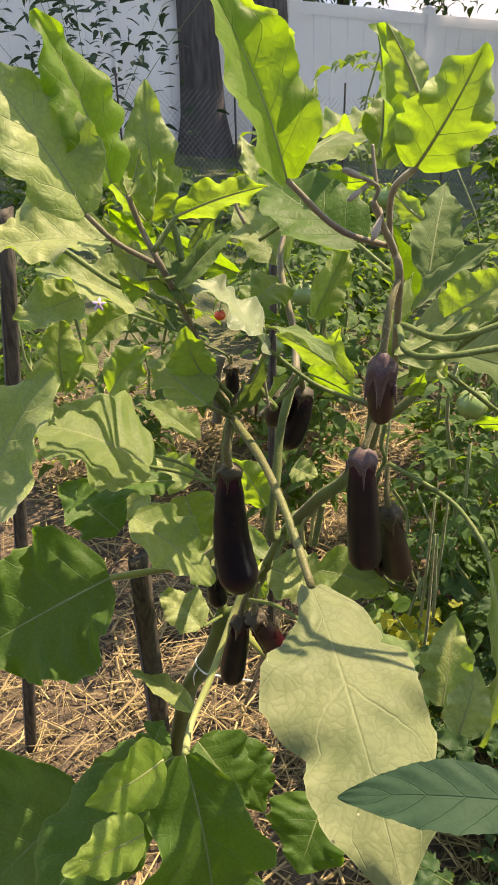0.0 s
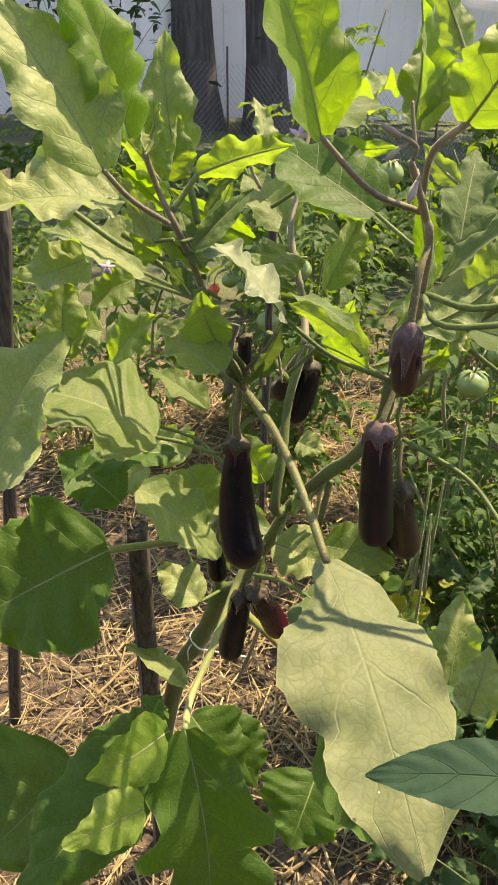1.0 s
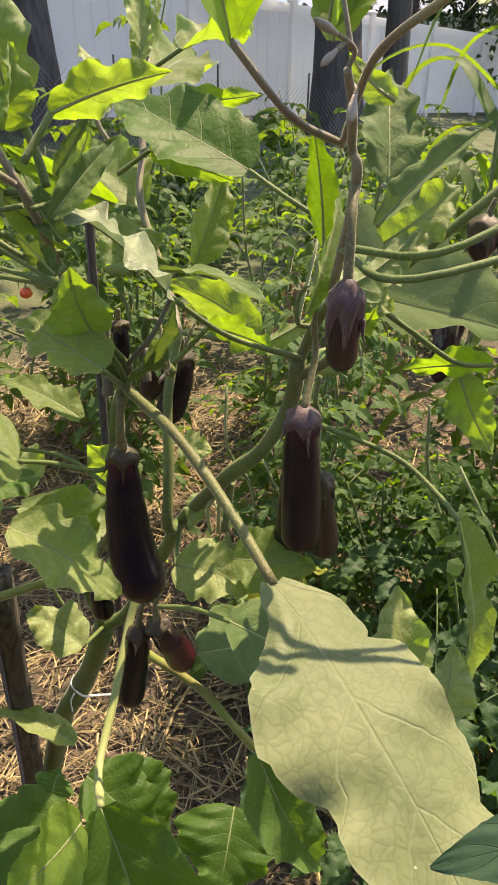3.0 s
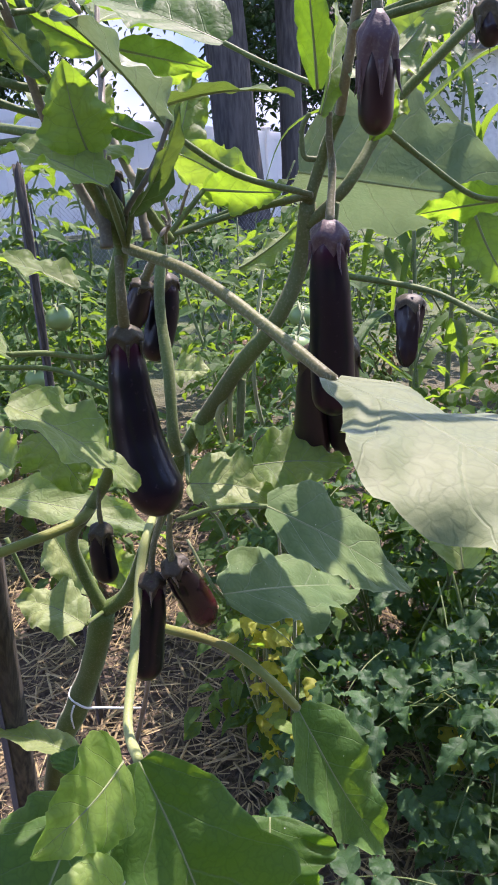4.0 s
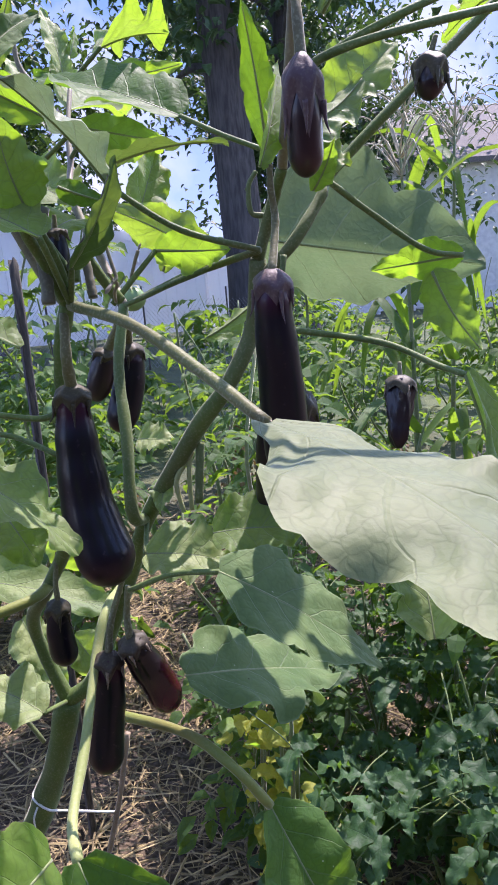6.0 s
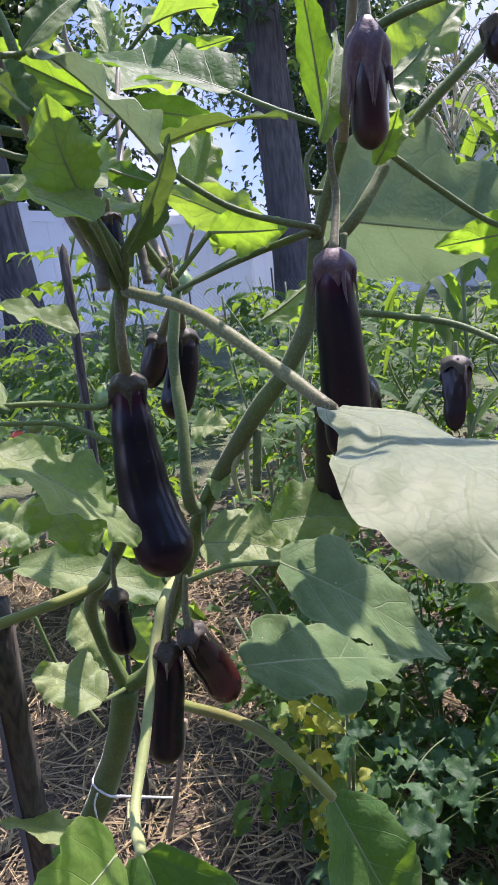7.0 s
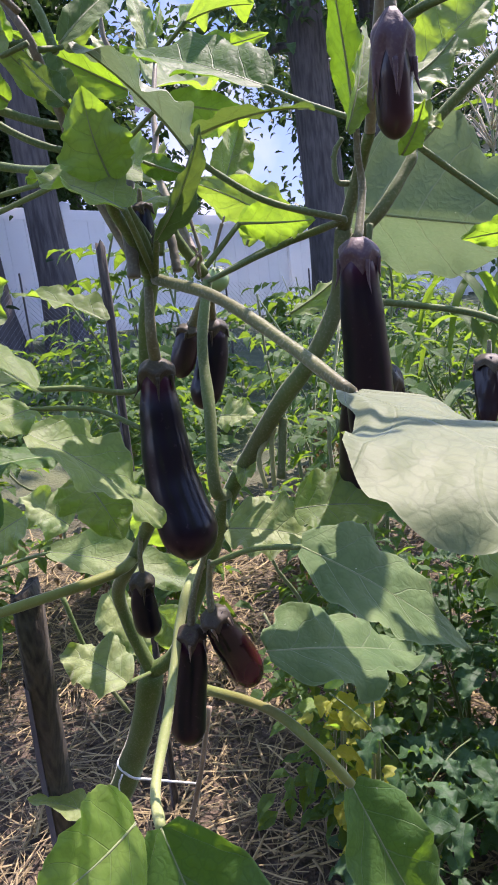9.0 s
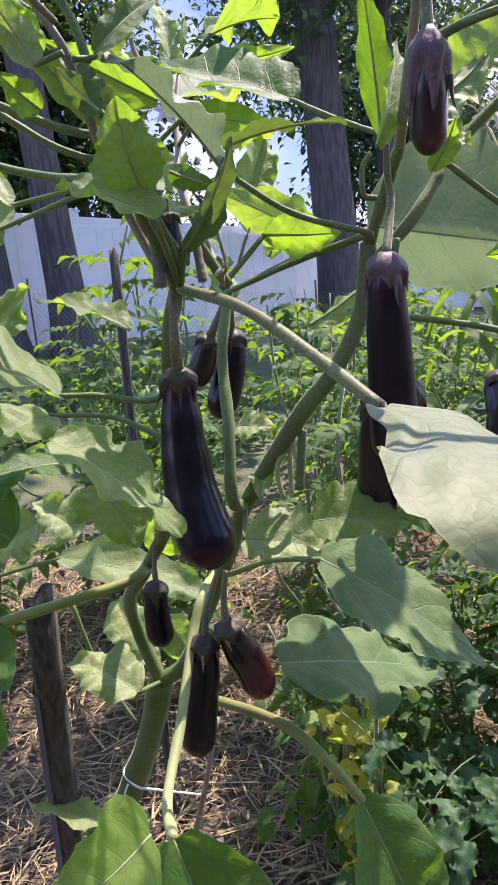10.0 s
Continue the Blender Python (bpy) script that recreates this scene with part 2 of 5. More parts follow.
def skin_material():
    n = Net("eggplant_skin")
    k = n.noise(16.0, 4.0)
    col = n.mix(n.ramp(k, 0.40, 0.75), rgb(0.0030, 0.0026, 0.0060), rgb(0.0062, 0.0044, 0.0090))
    col = n.mix(n.math("MULTIPLY", n.ramp(n.noise(240.0, 2.0), 0.66, 0.74), 0.10), col, rgb(0.20, 0.15, 0.15))
    top = n.add("SeparateXYZ", Vector=n.add("TexCoord").outputs["Generated"]).outputs["Z"]
    col = n.mix(n.math("MULTIPLY", n.ramp(top, 0.80, 0.95), 0.8), col, rgb(0.045, 0.004, 0.018))
    col = n.mix(n.math("MULTIPLY", n.ramp(n.math("SUBTRACT", 1.0, top), 0.78, 0.97), 0.6), col, rgb(0.028, 0.003, 0.008))
    n.put(n.bsdf.inputs["Specular IOR Level"], 0.22)
    n.put(n.bsdf.inputs["Coat Weight"], 0.10)
    n.put(n.bsdf.inputs["Coat Roughness"], 0.06)
    return n.done(col, n.math("ADD", 0.24, n.math("MULTIPLY", n.noise(30.0, 4.0), 0.14)), n.bump(n.noise(40.0, 2.0), 0.10, 0.0015))


def red_skin_material(name, a, b, rough=0.3):
    n = Net(name)
    # flush at the blossom end; the extra red towards +X paints in the lit side
    place = n.add("SeparateXYZ", Vector=n.add("TexCoord").outputs["Generated"])
    flush_lit_side = n.math("ADD", n.math("MULTIPLY", place.outputs["X"], 0.40), n.math("MULTIPLY", n.math("SUBTRACT", 1.0, place.outputs["Z"]), 0.40))
    col = n.mix(n.ramp(n.math("ADD", flush_lit_side, n.math("MULTIPLY", n.noise(14.0, 3.0), 0.16)), 0.44, 0.76), a, b)
    n.put(n.bsdf.inputs["Coat Weight"], 0.22)
    n.put(n.bsdf.inputs["Coat Roughness"], 0.08)
    n.put(n.bsdf.inputs["Specular IOR Level"], 0.32)
    return n.done(col, n.math("ADD", rough, n.math("MULTIPLY", n.noise(40.0, 3.0), 0.15)), n.bump(n.noise(60.0), 0.08, 0.002))


SKIN = skin_material()
RED_SKIN = red_skin_material("reddish_skin", rgb(0.005, 0.002, 0.004), rgb(0.066, 0.001, 0.014), 0.17)
DULL_SKIN = red_skin_material("dull_brown_skin", rgb(0.009, 0.004, 0.006), rgb(0.021, 0.006, 0.007), 0.34)
YOUNG_SKIN = red_skin_material("young_skin", rgb(0.012, 0.005, 0.007), rgb(0.032, 0.009, 0.009), 0.26)
CALYX = stem_material("calyx", rgb(0.030, 0.026, 0.013), rgb(0.062, 0.053, 0.027), rgb(0.040, 0.023, 0.022), hair=0.08, down=0.05)
PURPLE_CALYX = stem_material("purple_calyx", rgb(0.052, 0.032, 0.034), rgb(0.096, 0.064, 0.060), rgb(0.062, 0.034, 0.044), hair=0.10, down=0.15)
BUD_SKIN = stem_material("bud_down", rgb(0.17, 0.15, 0.11), rgb(0.27, 0.24, 0.19), rgb(0.15, 0.10, 0.12), hair=0.4)
TOM_GREEN = red_skin_material("green_tomato_skin", rgb(0.14, 0.22, 0.06), rgb(0.22, 0.29, 0.09), 0.3)
TOM_RED = red_skin_material("ripe_tomato_skin", rgb(0.50, 0.06, 0.015), rgb(0.60, 0.14, 0.02), 0.25)


def bark_material(name, a, b, c, scale=1.0):
    n = Net(name)
    t = n.add("TexCoord").outputs["Object"]
    m = n.add("Mapping", Vector=t)
    m.inputs["Scale"].default_value = (14 * scale, 14 * scale, 2.2 * scale)
    k = n.noise(1.6, 8.0, m.outputs["Vector"])
    big = n.noise(1.3 * scale, 3.0)
    col = n.mix(n.ramp(k, 0.36, 0.64), a, b)
    col = n.mix(n.math("MULTIPLY", n.ramp(big, 0.42, 0.68), 0.6), col, c)
    return n.done(col, 0.9, n.bump(k, 1.0, 0.02 / scale))


BARK = bark_material("tree_bark", rgb(0.030, 0.027, 0.026), rgb(0.080, 0.072, 0.068), rgb(0.060, 0.055, 0.052))
STAKE_WOOD = bark_material("weathered_wood", rgb(0.018, 0.016, 0.011), rgb(0.082, 0.070, 0.046), rgb(0.044, 0.040, 0.029), 9.0)


def ground_material():
    n = Net("soil")
    a = n.noise(5.0, 8.0)
    b = n.noise(60.0, 4.0)
    col = n.mix(n.ramp(a, 0.35, 0.65), rgb(0.030, 0.022, 0.013), rgb(0.076, 0.055, 0.032))
    col = n.mix(n.math("MULTIPLY", n.ramp(b, 0.42, 0.62), 0.5), col, rgb(0.16, 0.115, 0.075))
    far = n.add("SeparateXYZ", Vector=n.add("NewGeometry").outputs["Position"]).outputs["Y"]
    col = n.mix(n.ramp(n.math("DIVIDE", far, 10.0), 0.26, 0.5), col, n.mix(n.ramp(n.noise(3.0, 5.0), 0.35, 0.65), rgb(0.04, 0.06, 0.025), rgb(0.09, 0.11, 0.04)))
    return n.done(col, 0.95, n.bump(n.math("ADD", n.noise(25.0, 6.0), b), 0.8, 0.02))


def straw_material():
    n = Net("straw")
    isl = n.add("NewGeometry").outputs["Random Per Island"]
    col = n.mix(isl, rgb(0.074, 0.053, 0.022), rgb(0.39, 0.300, 0.130))
    col = n.mix(n.math("MULTIPLY", n.ramp(n.noise(90.0), 0.4, 0.7), 0.5), col, rgb(0.16, 0.120, 0.062))
    return n.done(col, 0.75, n.bump(n.noise(300.0), 0.4, 0.001))


def vinyl_material():
    n = Net("white_vinyl")
    col = n.mix(n.ramp(n.noise(1.3, 5.0), 0.35, 0.7), rgb(0.86, 0.86, 0.88), rgb(0.80, 0.80, 0.82))
    col = n.mix(n.math("MULTIPLY", n.ramp(n.noise(12.0, 6.0), 0.55, 0.75), 0.15), col, rgb(0.42, 0.42, 0.36))
    n.done(col, 0.45, n.bump(n.noise(6.0), 0.05, 0.01))
    # thin plastic lets some daylight through
    tr = n.add("BsdfTranslucent", Color=rgb(0.80, 0.80, 0.80))
    mx = n.add("MixShader", Fac=0.60)
    n.put(mx.inputs[1], n.bsdf.outputs[0])
    n.put(mx.inputs[2], tr.outputs[0])
    n.put(n.out.inputs["Surface"], mx.outputs[0])
    return n.mat


def plain(name, a, b, rough, scale=20.0, metal=0.0):
    n = Net(name)
    return n.done(n.mix(n.ramp(n.noise(scale, 4.0), 0.35, 0.65), a, b), rough, n.bump(n.noise(scale * 5), 0.2, 0.002), metal)


SOIL, STRAW, VINYL = ground_material(), straw_material(), vinyl_material()
WIRE = plain("galvanised_wire", rgb(0.20, 0.20, 0.20), rgb(0.32, 0.31, 0.30), 0.5, metal=0.7)
STRING = plain("white_twine", rgb(0.55, 0.56, 0.50), rgb(0.70, 0.70, 0.64), 0.8, 200.0)
PETAL = plain("lilac_petal", rgb(0.46, 0.33, 0.52), rgb(0.60, 0.46, 0.64), 0.6, 60.0)
TASSEL = plain("corn_tassel", rgb(0.30, 0.27, 0.16), rgb(0.42, 0.37, 0.24), 0.8, 80.0)
DARK_METAL = plain("rusty_metal", rgb(0.03, 0.028, 0.026), rgb(0.07, 0.055, 0.045), 0.7)
YELLOW_STAMEN = plain("yellow_stamen", rgb(0.55, 0.38, 0.04), rgb(0.62, 0.46, 0.08), 0.7)
SIDING = plain("grey_siding", rgb(0.42, 0.42, 0.41), rgb(0.52, 0.52, 0.50), 0.7, 8.0)
REAR_BOARD = plain("dark_blocking_board", rgb(0.035, 0.028, 0.022), rgb(0.065, 0.050, 0.038), 0.8, 9.0)
ROOFING = plain("dark_shingle", rgb(0.07, 0.065, 0.06), rgb(0.12, 0.11, 0.10), 0.9, 30.0)


# ---- mesh helpers ----
def part(name, bm, material, parent, label="", smooth=True):
    """Links a bmesh, built in world metres, as one mesh under a thing or part (None: a thing of its own)."""
    me = bpy.data.meshes.new(name)
    bm.to_mesh(me)
    bm.free()
    me.materials.append(material)
    if smooth:
        me.shade_smooth()
    ob = new(name, me)
    if parent:
        hang(ob, parent)
    if label:
        tagged(ob, label)
    return ob


def hang(ob, parent):
    """Parts keep their world places: only a thing's own Empty is off the origin."""
    ob.parent = parent
    if parent.parent is None:
        ob.matrix_parent_inverse = Matrix.Translation(-parent.location)


def thing(name, at, label, category, group="", kind=""):
    ob = new(name)
    ob.location = at
    ob.empty_display_size = 0.05
    return tagged(ob, label, category, group, kind)


def spline(points, steps=6):
    """Catmull-Rom through the points."""
    p = [Vector(q) for q in points]
    if len(p) == 2:
        return [p[0].lerp(p[1], i / steps) for i in range(steps + 1)]
    p = [p[0] * 2 - p[1]] + p + [p[-1] * 2 - p[-2]]
    out = []
    for i in range(1, len(p) - 2):
        a, b, c, d = p[i - 1 : i + 3]
        for k in range(steps):
            t = k / steps
            out.append(0.5 * (2 * b + (c - a) * t + (2 * a - 5 * b + 4 * c - d) * t * t + (3 * b - a - 3 * c + d) * t**3))
    out.append(p[-2])
    return out


def sweep(bm, line, radius, sides=8, closed=True, squash=None):
    """A tube along line; radius(u) for u in 0..1."""
    rings, side = [], None
    total = len(line) - 1
    for i, q in enumerate(line):
        d = (line[min(i + 1, total)] - line[max(i - 1, 0)]).normalized()
        if side is None:
            side = d.orthogonal().normalized()
        side = (side - d * side.dot(d)).normalized()
        up = d.cross(side)
        r = radius(i / total)
        rings.append([bm.verts.new(q + (side * math.cos(a) + up * math.sin(a)) * r) for a in (2 * math.pi * k / sides for k in range(sides))])
    for a, b in zip(rings, rings[1:]):
        for k in range(sides):
            bm.faces.new((a[k], a[(k + 1) % sides], b[(k + 1) % sides], b[k]))
    if closed:
        bm.faces.new(rings[0][::-1])
        bm.faces.new(rings[-1])
    return bm


def tube(points, r0, r1, sides=8, steps=6, knots=0.0, seed=0):
    """A tapering stem through the points, a little swollen at its knots."""
    rnd = random.Random(seed)
    phase = rnd.random() * 6
    line = spline(points, steps)
    return sweep(bmesh.new(), line, lambda u: (r0 + (r1 - r0) * u) * (1 + knots * math.sin(phase + u * 21) + knots * 0.6 * math.sin(phase * 2 + u * 47)), sides)


def blade(bm, base, tip, normal, width, fold=15.0, arch=0.08, wave=0.05, lobes=3, lobe=0.12, seed=0, nu=42, nv=10, bulge=0.010, peak=0.74, bites=(), curl=None, uvname="UVMap"):
    """A leaf blade from base to tip, its upper face towards normal: round-lobed outline with bites, V-fold, arch, rolled and waved rim, relief quilted between the side veins."""
    rnd = random.Random(seed)
    base, tip = Vector(base), Vector(tip)
    a = tip - base
    length = a.length
    n = Vector(normal)
    n = (n - a * n.dot(a) / a.length_squared).normalized()
    s = a.cross(n).normalized()
    uv = bm.loops.layers.uv.get(uvname) or bm.loops.layers.uv.new(uvname)
    skew = rnd.uniform(-0.05, 0.05)
    ph = [rnd.uniform(0, 6.28) for _ in range(12)]
    roll = curl or (rnd.uniform(-0.35, 0.30), rnd.uniform(-0.35, 0.30))
    twist = rnd.uniform(-0.25, 0.25)
    broad = (rnd.uniform(0.92, 1.08), rnd.uniform(0.92, 1.08))
    gaps = list(bites) or [(rnd.randrange(2), rnd.uniform(0.15, 0.85), rnd.uniform(0.03, 0.16), rnd.uniform(0.012, 0.03)) for _ in range(3)]
    tf = math.tan(radians(fold))
    grid = []
    for i in range(nu + 1):
        u = i / nu
        row = []
        halves = []
        for side in (0, 1):
            o = 6 * side
            h = max(0.0, math.sin(math.pi * min(1.0, u**peak * 0.988 + 0.006))) ** 0.82 * (1 - 0.30 * math.exp(-16 * u)) * (1.04 - 0.16 * u)
            w = u + 0.06 * math.sin(5 * u + ph[o])
            c = math.cos(2 * math.pi * lobes * w + ph[o + 1])
            c = c**0.7 if c > 0 else -((-c) ** 1.25)
            h *= 1 + lobe * 0.9 * (c - 0.15) * (0.85 + 0.45 * math.sin(7 * u + ph[o + 3])) * math.sin(math.pi * u) ** 0.5
            h *= 1 + 0.018 * math.sin(31 * u + ph[o + 2]) + 0.016 * math.sin(67 * u + ph[o + 3]) + 0.014 * math.sin(113 * u + ph[o])
            for where, u0, deep, wide in gaps:
                if where == side:
                    h *= 1 - deep * math.exp(-(((u - u0) / wide) ** 2))
            halves.append(0.5 * width * h * broad[side])
        for j in range(-nv, nv + 1):
            v = j / nv
            side = 0 if v < 0 else 1
            o = 6 * side
            half = halves[side] if j else 0.0
            av = abs(v)
            x = v * half * (1.0 - 0.08 * av * av)
            fall = u - 0.04 * av * (1 - u) * (1 if u > 0.02 else 0)
            z = av * half * tf - 0.30 * tf * half * av**3 + roll[side] * half * av**3
            z += arch * length * 4 * u * (1 - u) + twist * v * half * (u - 0.5)
            z += wave * width * av**2 * (math.sin(2 * math.pi * (lobes * 0.8) * u + ph[o + 4]) + 0.45 * math.sin(2 * math.pi * (lobes * 1.9) * u + ph[o + 5])) * min(1.0, 4 * u)
            z += bulge * width * 3.2 * av * (1 - 0.75 * av) * math.cos((u * 5 - av * 1.4) * 2 * math.pi) * math.sin(math.pi * u) ** 0.5
            x += skew * length * math.sin(math.pi * u)
            row.append(bm.verts.new(base + a * fall + s * x + n * z))
        grid.append(row)
    for i in range(nu):
        for j in range(2 * nv):
            f = bm.faces.new((grid[i][j], grid[i][j + 1], grid[i + 1][j + 1], grid[i + 1][j]))
            for l, (p, q) in zip(f.loops, ((i, j), (i, j + 1), (i + 1, j + 1), (i + 1, j))):
                l[uv].uv = (p / nu, q / (2 * nv))
    return bm


def small_leaf(bm, base, direction, up, length, width, bend=0.25):
    """A simple pointed leaf of a few faces, for far foliage."""
    uv = bm.loops.layers.uv.get("UVMap") or bm.loops.layers.uv.new("UVMap")
    d = direction.normalized()
    s = d.cross(up)
    s = s.normalized() if s.length > 1e-4 else d.orthogonal().normalized()
    n = s.cross(d)
    pts = []
    for u, h, z in ((0.0, 0.0, 0.0), (0.3, 1.0, 0.10), (0.65, 0.75, 0.0), (1.0, 0.0, -bend)):
        c = base + d * length * u + n * length * z * 0.6
        pts.append((u, [bm.verts.new(c)] if h == 0 else [bm.verts.new(c - s * width * h * 0.5 + n * width * 0.14), bm.verts.new(c), bm.verts.new(c + s * width * h * 0.5 + n * width * 0.14)]))

    def face(vs, uvs):
        f = bm.faces.new(vs)
        for l, q in zip(f.loops, uvs):
            l[uv].uv = q

    (u0, a), (u1, b), (u2, c), (u3, d2) = pts
    face((a[0], b[1], b[0]), ((u0, 0.5), (u1, 0.5), (u1, 0)))
    face((a[0], b[2], b[1]), ((u0, 0.5), (u1, 1), (u1, 0.5)))
    face((b[0], b[1], c[1], c[0]), ((u1, 0), (u1, 0.5), (u2, 0.5), (u2, 0)))
    face((b[1], b[2], c[2], c[1]), ((u1, 0.5), (u1, 1), (u2, 1), (u2, 0.5)))
    face((c[0], c[1], d2[0]), ((u2, 0), (u2, 0.5), (u3, 0.5)))
    face((c[1], c[2], d2[0]), ((u2, 0.5), (u2, 1), (u3, 0.5)))


def box(bm, lo, hi):
    x0, y0, z0 = lo
    x1, y1, z1 = hi
    v = [bm.verts.new((x, y, z)) for z in (z0, z1) for y in (y0, y1) for x in (x0, x1)]
    for f in ((0, 2, 3, 1), (4, 5, 7, 6), (0, 1, 5, 4), (2, 6, 7, 3), (0, 4, 6, 2), (1, 3, 7, 5)):
        bm.faces.new([v[k] for k in f])
    return bm


# ---- ground ----
def ground_height(x, y):
    """Level among the beds, falling gently to the right towards the far fence."""
    far = min(1.0, max(0.0, (y - 2.5) / 6.0))
    return -0.115 * (x + 0.24) * far


def make_ground():
    bm = bmesh.new()
    xs = [-2500, -300, -60] + [-20 + i for i in range(17)] + [-3.5 + 0.1 * i for i in range(76)] + [4.5 + i for i in range(17)] + [60, 300, 2500]
    ys = [-2500, -300, -40, -10, -4] + [-3 + 0.1 * i for i in range(76)] + [5 + 0.8 * i for i in range(20)] + [60, 300, 2500]
    rows = []
    for y in ys:
        row = []
        for x in xs:
            z = 0.0
            if abs(x) < 30 and abs(y) < 30:
                z = ground_height(x, y) + 0.03 * noise.noise((x * 1.5, y * 1.5, 0)) + 0.012 * noise.noise((x * 7, y * 7, 3)) - 0.012
            row.append(bm.verts.new((x, y, z)))
        rows.append(row)
    for a, b in zip(rows, rows[1:]):
        for k in range(len(xs) - 1):
            bm.faces.new((a[k], a[k + 1], b[k + 1], b[k]))
    return tagged(part("ground", bm, SOIL, None), "brown garden soil under straw mulch", "ground", kind="structure")


make_ground()


def make_straw():
    rnd = random.Random(5)
    verts, faces = [], []
    for k in range(14500):
        x, y = rnd.gauss(0.0, 0.75), rnd.uniform(0.0, 3.4) + rnd.gauss(0, 0.25)
        ln, w = rnd.uniform(0.03, 0.20) * rnd.uniform(0.4, 1.3), rnd.choice((0.0007, 0.0010, 0.0014, 0.0020, 0.0030)) * rnd.uniform(0.8, 1.2)
        ang, tilt = rnd.uniform(0, math.pi * 2), rnd.gauss(0, 0.13)
        d = Vector((math.cos(ang) * math.cos(tilt), math.sin(ang) * math.cos(tilt), math.sin(tilt)))
        s = Vector((-math.sin(ang), math.cos(ang), rnd.uniform(-0.5, 0.5))).normalized()
        n = d.cross(s)
        bend = rnd.uniform(-0.12, 0.12)
        c = Vector((x, y, ground_height(x, y) + rnd.uniform(0.002, 0.035)))
        o = len(verts)
        for t in (-0.5, 0.0, 0.5):
            q = c + d * ln * t + s * bend * ln * (0.25 - t * t) * 2
            verts += [tuple(q - s * w), tuple(q + n * w * 0.8), tuple(q + s * w)]
        for i in (0, 3):
            faces += [(o + i, o + i + 1, o + i + 4, o + i + 3), (o + i + 1, o + i + 2, o + i + 5, o + i + 4), (o + i + 2, o + i, o + i + 3, o + i + 5)]
    me = bpy.data.meshes.new("straw_mulch")
    me.from_pydata(verts, [], faces)
    me.materials.append(STRAW)
    tagged(new("straw_mulch", me), "loose dry straw stalks scattered over the soil", "straw", kind="stuff")


make_straw()


def sky_backdrop():
    """Blue summer sky with a bank of cumulus, far behind the trees."""
    n = Net("hazy_blue_sky")
    ob = n.add("TexCoord").outputs["Object"]
    z = n.add("SeparateXYZ", Vector=ob).outputs["Z"]
    blue = n.mix(n.math("DIVIDE", z, 24.0, True), rgb(0.30, 0.40, 0.56), rgb(0.11, 0.21, 0.44))
    cloud = n.ramp(n.noise(0.085, 6.0), 0.44, 0.62)
    col = n.mix(cloud, blue, rgb(0.46, 0.50, 0.57))
    em = n.add("Emission", Color=col, Strength=1.0)
    n.put(n.out.inputs["Surface"], em.outputs[0])
    bm = bmesh.new()
    cols = []
    for i in range(33):
        a = radians(-48 + 96 * i / 32)
        cols.append([bm.verts.new((66 * math.sin(a), 66 * math.cos(a), h)) for h in (0.0, 13.0, 26.0)])
    for p, q in zip(cols, cols[1:]):
        for k in range(2):
            bm.faces.new((p[k], p[k + 1], q[k + 1], q[k]))
    me = bpy.data.meshes.new("backdrop")
    bm.to_mesh(me)
    bm.free()
    me.materials.append(n.mat)
    return tagged(new("backdrop", me), "distant blue summer sky with white clouds", "sky", kind="structure")


sky_backdrop()


# ---- far setting: white fence, trees, house ----
FENCE_H, SLOPE = 1.74, 0.115            # the plot falls away to the right
FENCE_RUN = Vector((1.0, 0.78, -SLOPE))


def fence_frame(k):
    """The fence line: k metres across the view from its near post."""
    return Vector((-0.24, 11.0, 0.0)) + FENCE_RUN * k


def slab(a, b, dy, z0, z1):
    """An upright board between two points of the fence line, racked with the slope."""
    across = Vector((-FENCE_RUN.y, FENCE_RUN.x, 0)).normalized() * dy
    bm = bmesh.new()
    v = [bm.verts.new(p + q + Vector((0, 0, z))) for z in (z0, z1) for q in (-across, across) for p in (a, b)]
    for f in ((0, 2, 3, 1), (4, 5, 7, 6), (0, 1, 5, 4), (2, 6, 7, 3), (0, 4, 6, 2), (1, 3, 7, 5)):
        bm.faces.new([v[i] for i in f])
    return bm


def make_fence():
    root = thing("fence", fence_frame(0), "tall white vinyl privacy fence with capped posts", "fence", kind="structure")
    rnd = random.Random(3)
    span = 1.92
    unit = Vector((FENCE_RUN.x, FENCE_RUN.y, 0)).normalized()
    for k in range(-6, 9):
        p, q = fence_frame(span * k), fence_frame(span * (k + 1))
        post = part("post", slab(p - unit * 0.065, p + unit * 0.065, 0.065, -0.3, FENCE_H + 0.05), VINYL, root, smooth=False)
        bm = slab(p - unit * 0.08, p + unit * 0.08, 0.08, FENCE_H + 0.05, FENCE_H + 0.075)
        z = Vector((0, 0, FENCE_H + 0.077))
        w = Vector((-unit.y, unit.x, 0))
        ring = [bm.verts.new(p + unit * a * 0.07 + w * b * 0.07 + z) for a, b in ((-1, -1), (1, -1), (1, 1), (-1, 1))]
        top = bm.verts.new(p + z + Vector((0, 0, 0.035)))
        for i in range(4):
            bm.faces.new((ring[i], ring[(i + 1) % 4], top))
        part("post_cap", bm, VINYL, post, smooth=False)
        for z0, z1 in ((0.06, 0.20), (FENCE_H - 0.14, FENCE_H)):
            part("rail", slab(p.lerp(q, 0.03), p.lerp(q, 0.97), 0.03, z0, z1), VINYL, root, smooth=False)
        count = 8
        for j in range(count):
            a, b = p.lerp(q, 0.03 + 0.94 * (j + 0.012) / count), p.lerp(q, 0.03 + 0.94 * (j + 0.988) / count)
            part("panel", slab(a, b, 0.011 + rnd.uniform(0, 0.002), 0.20, FENCE_H - 0.14), VINYL, root, smooth=False)


make_fence()


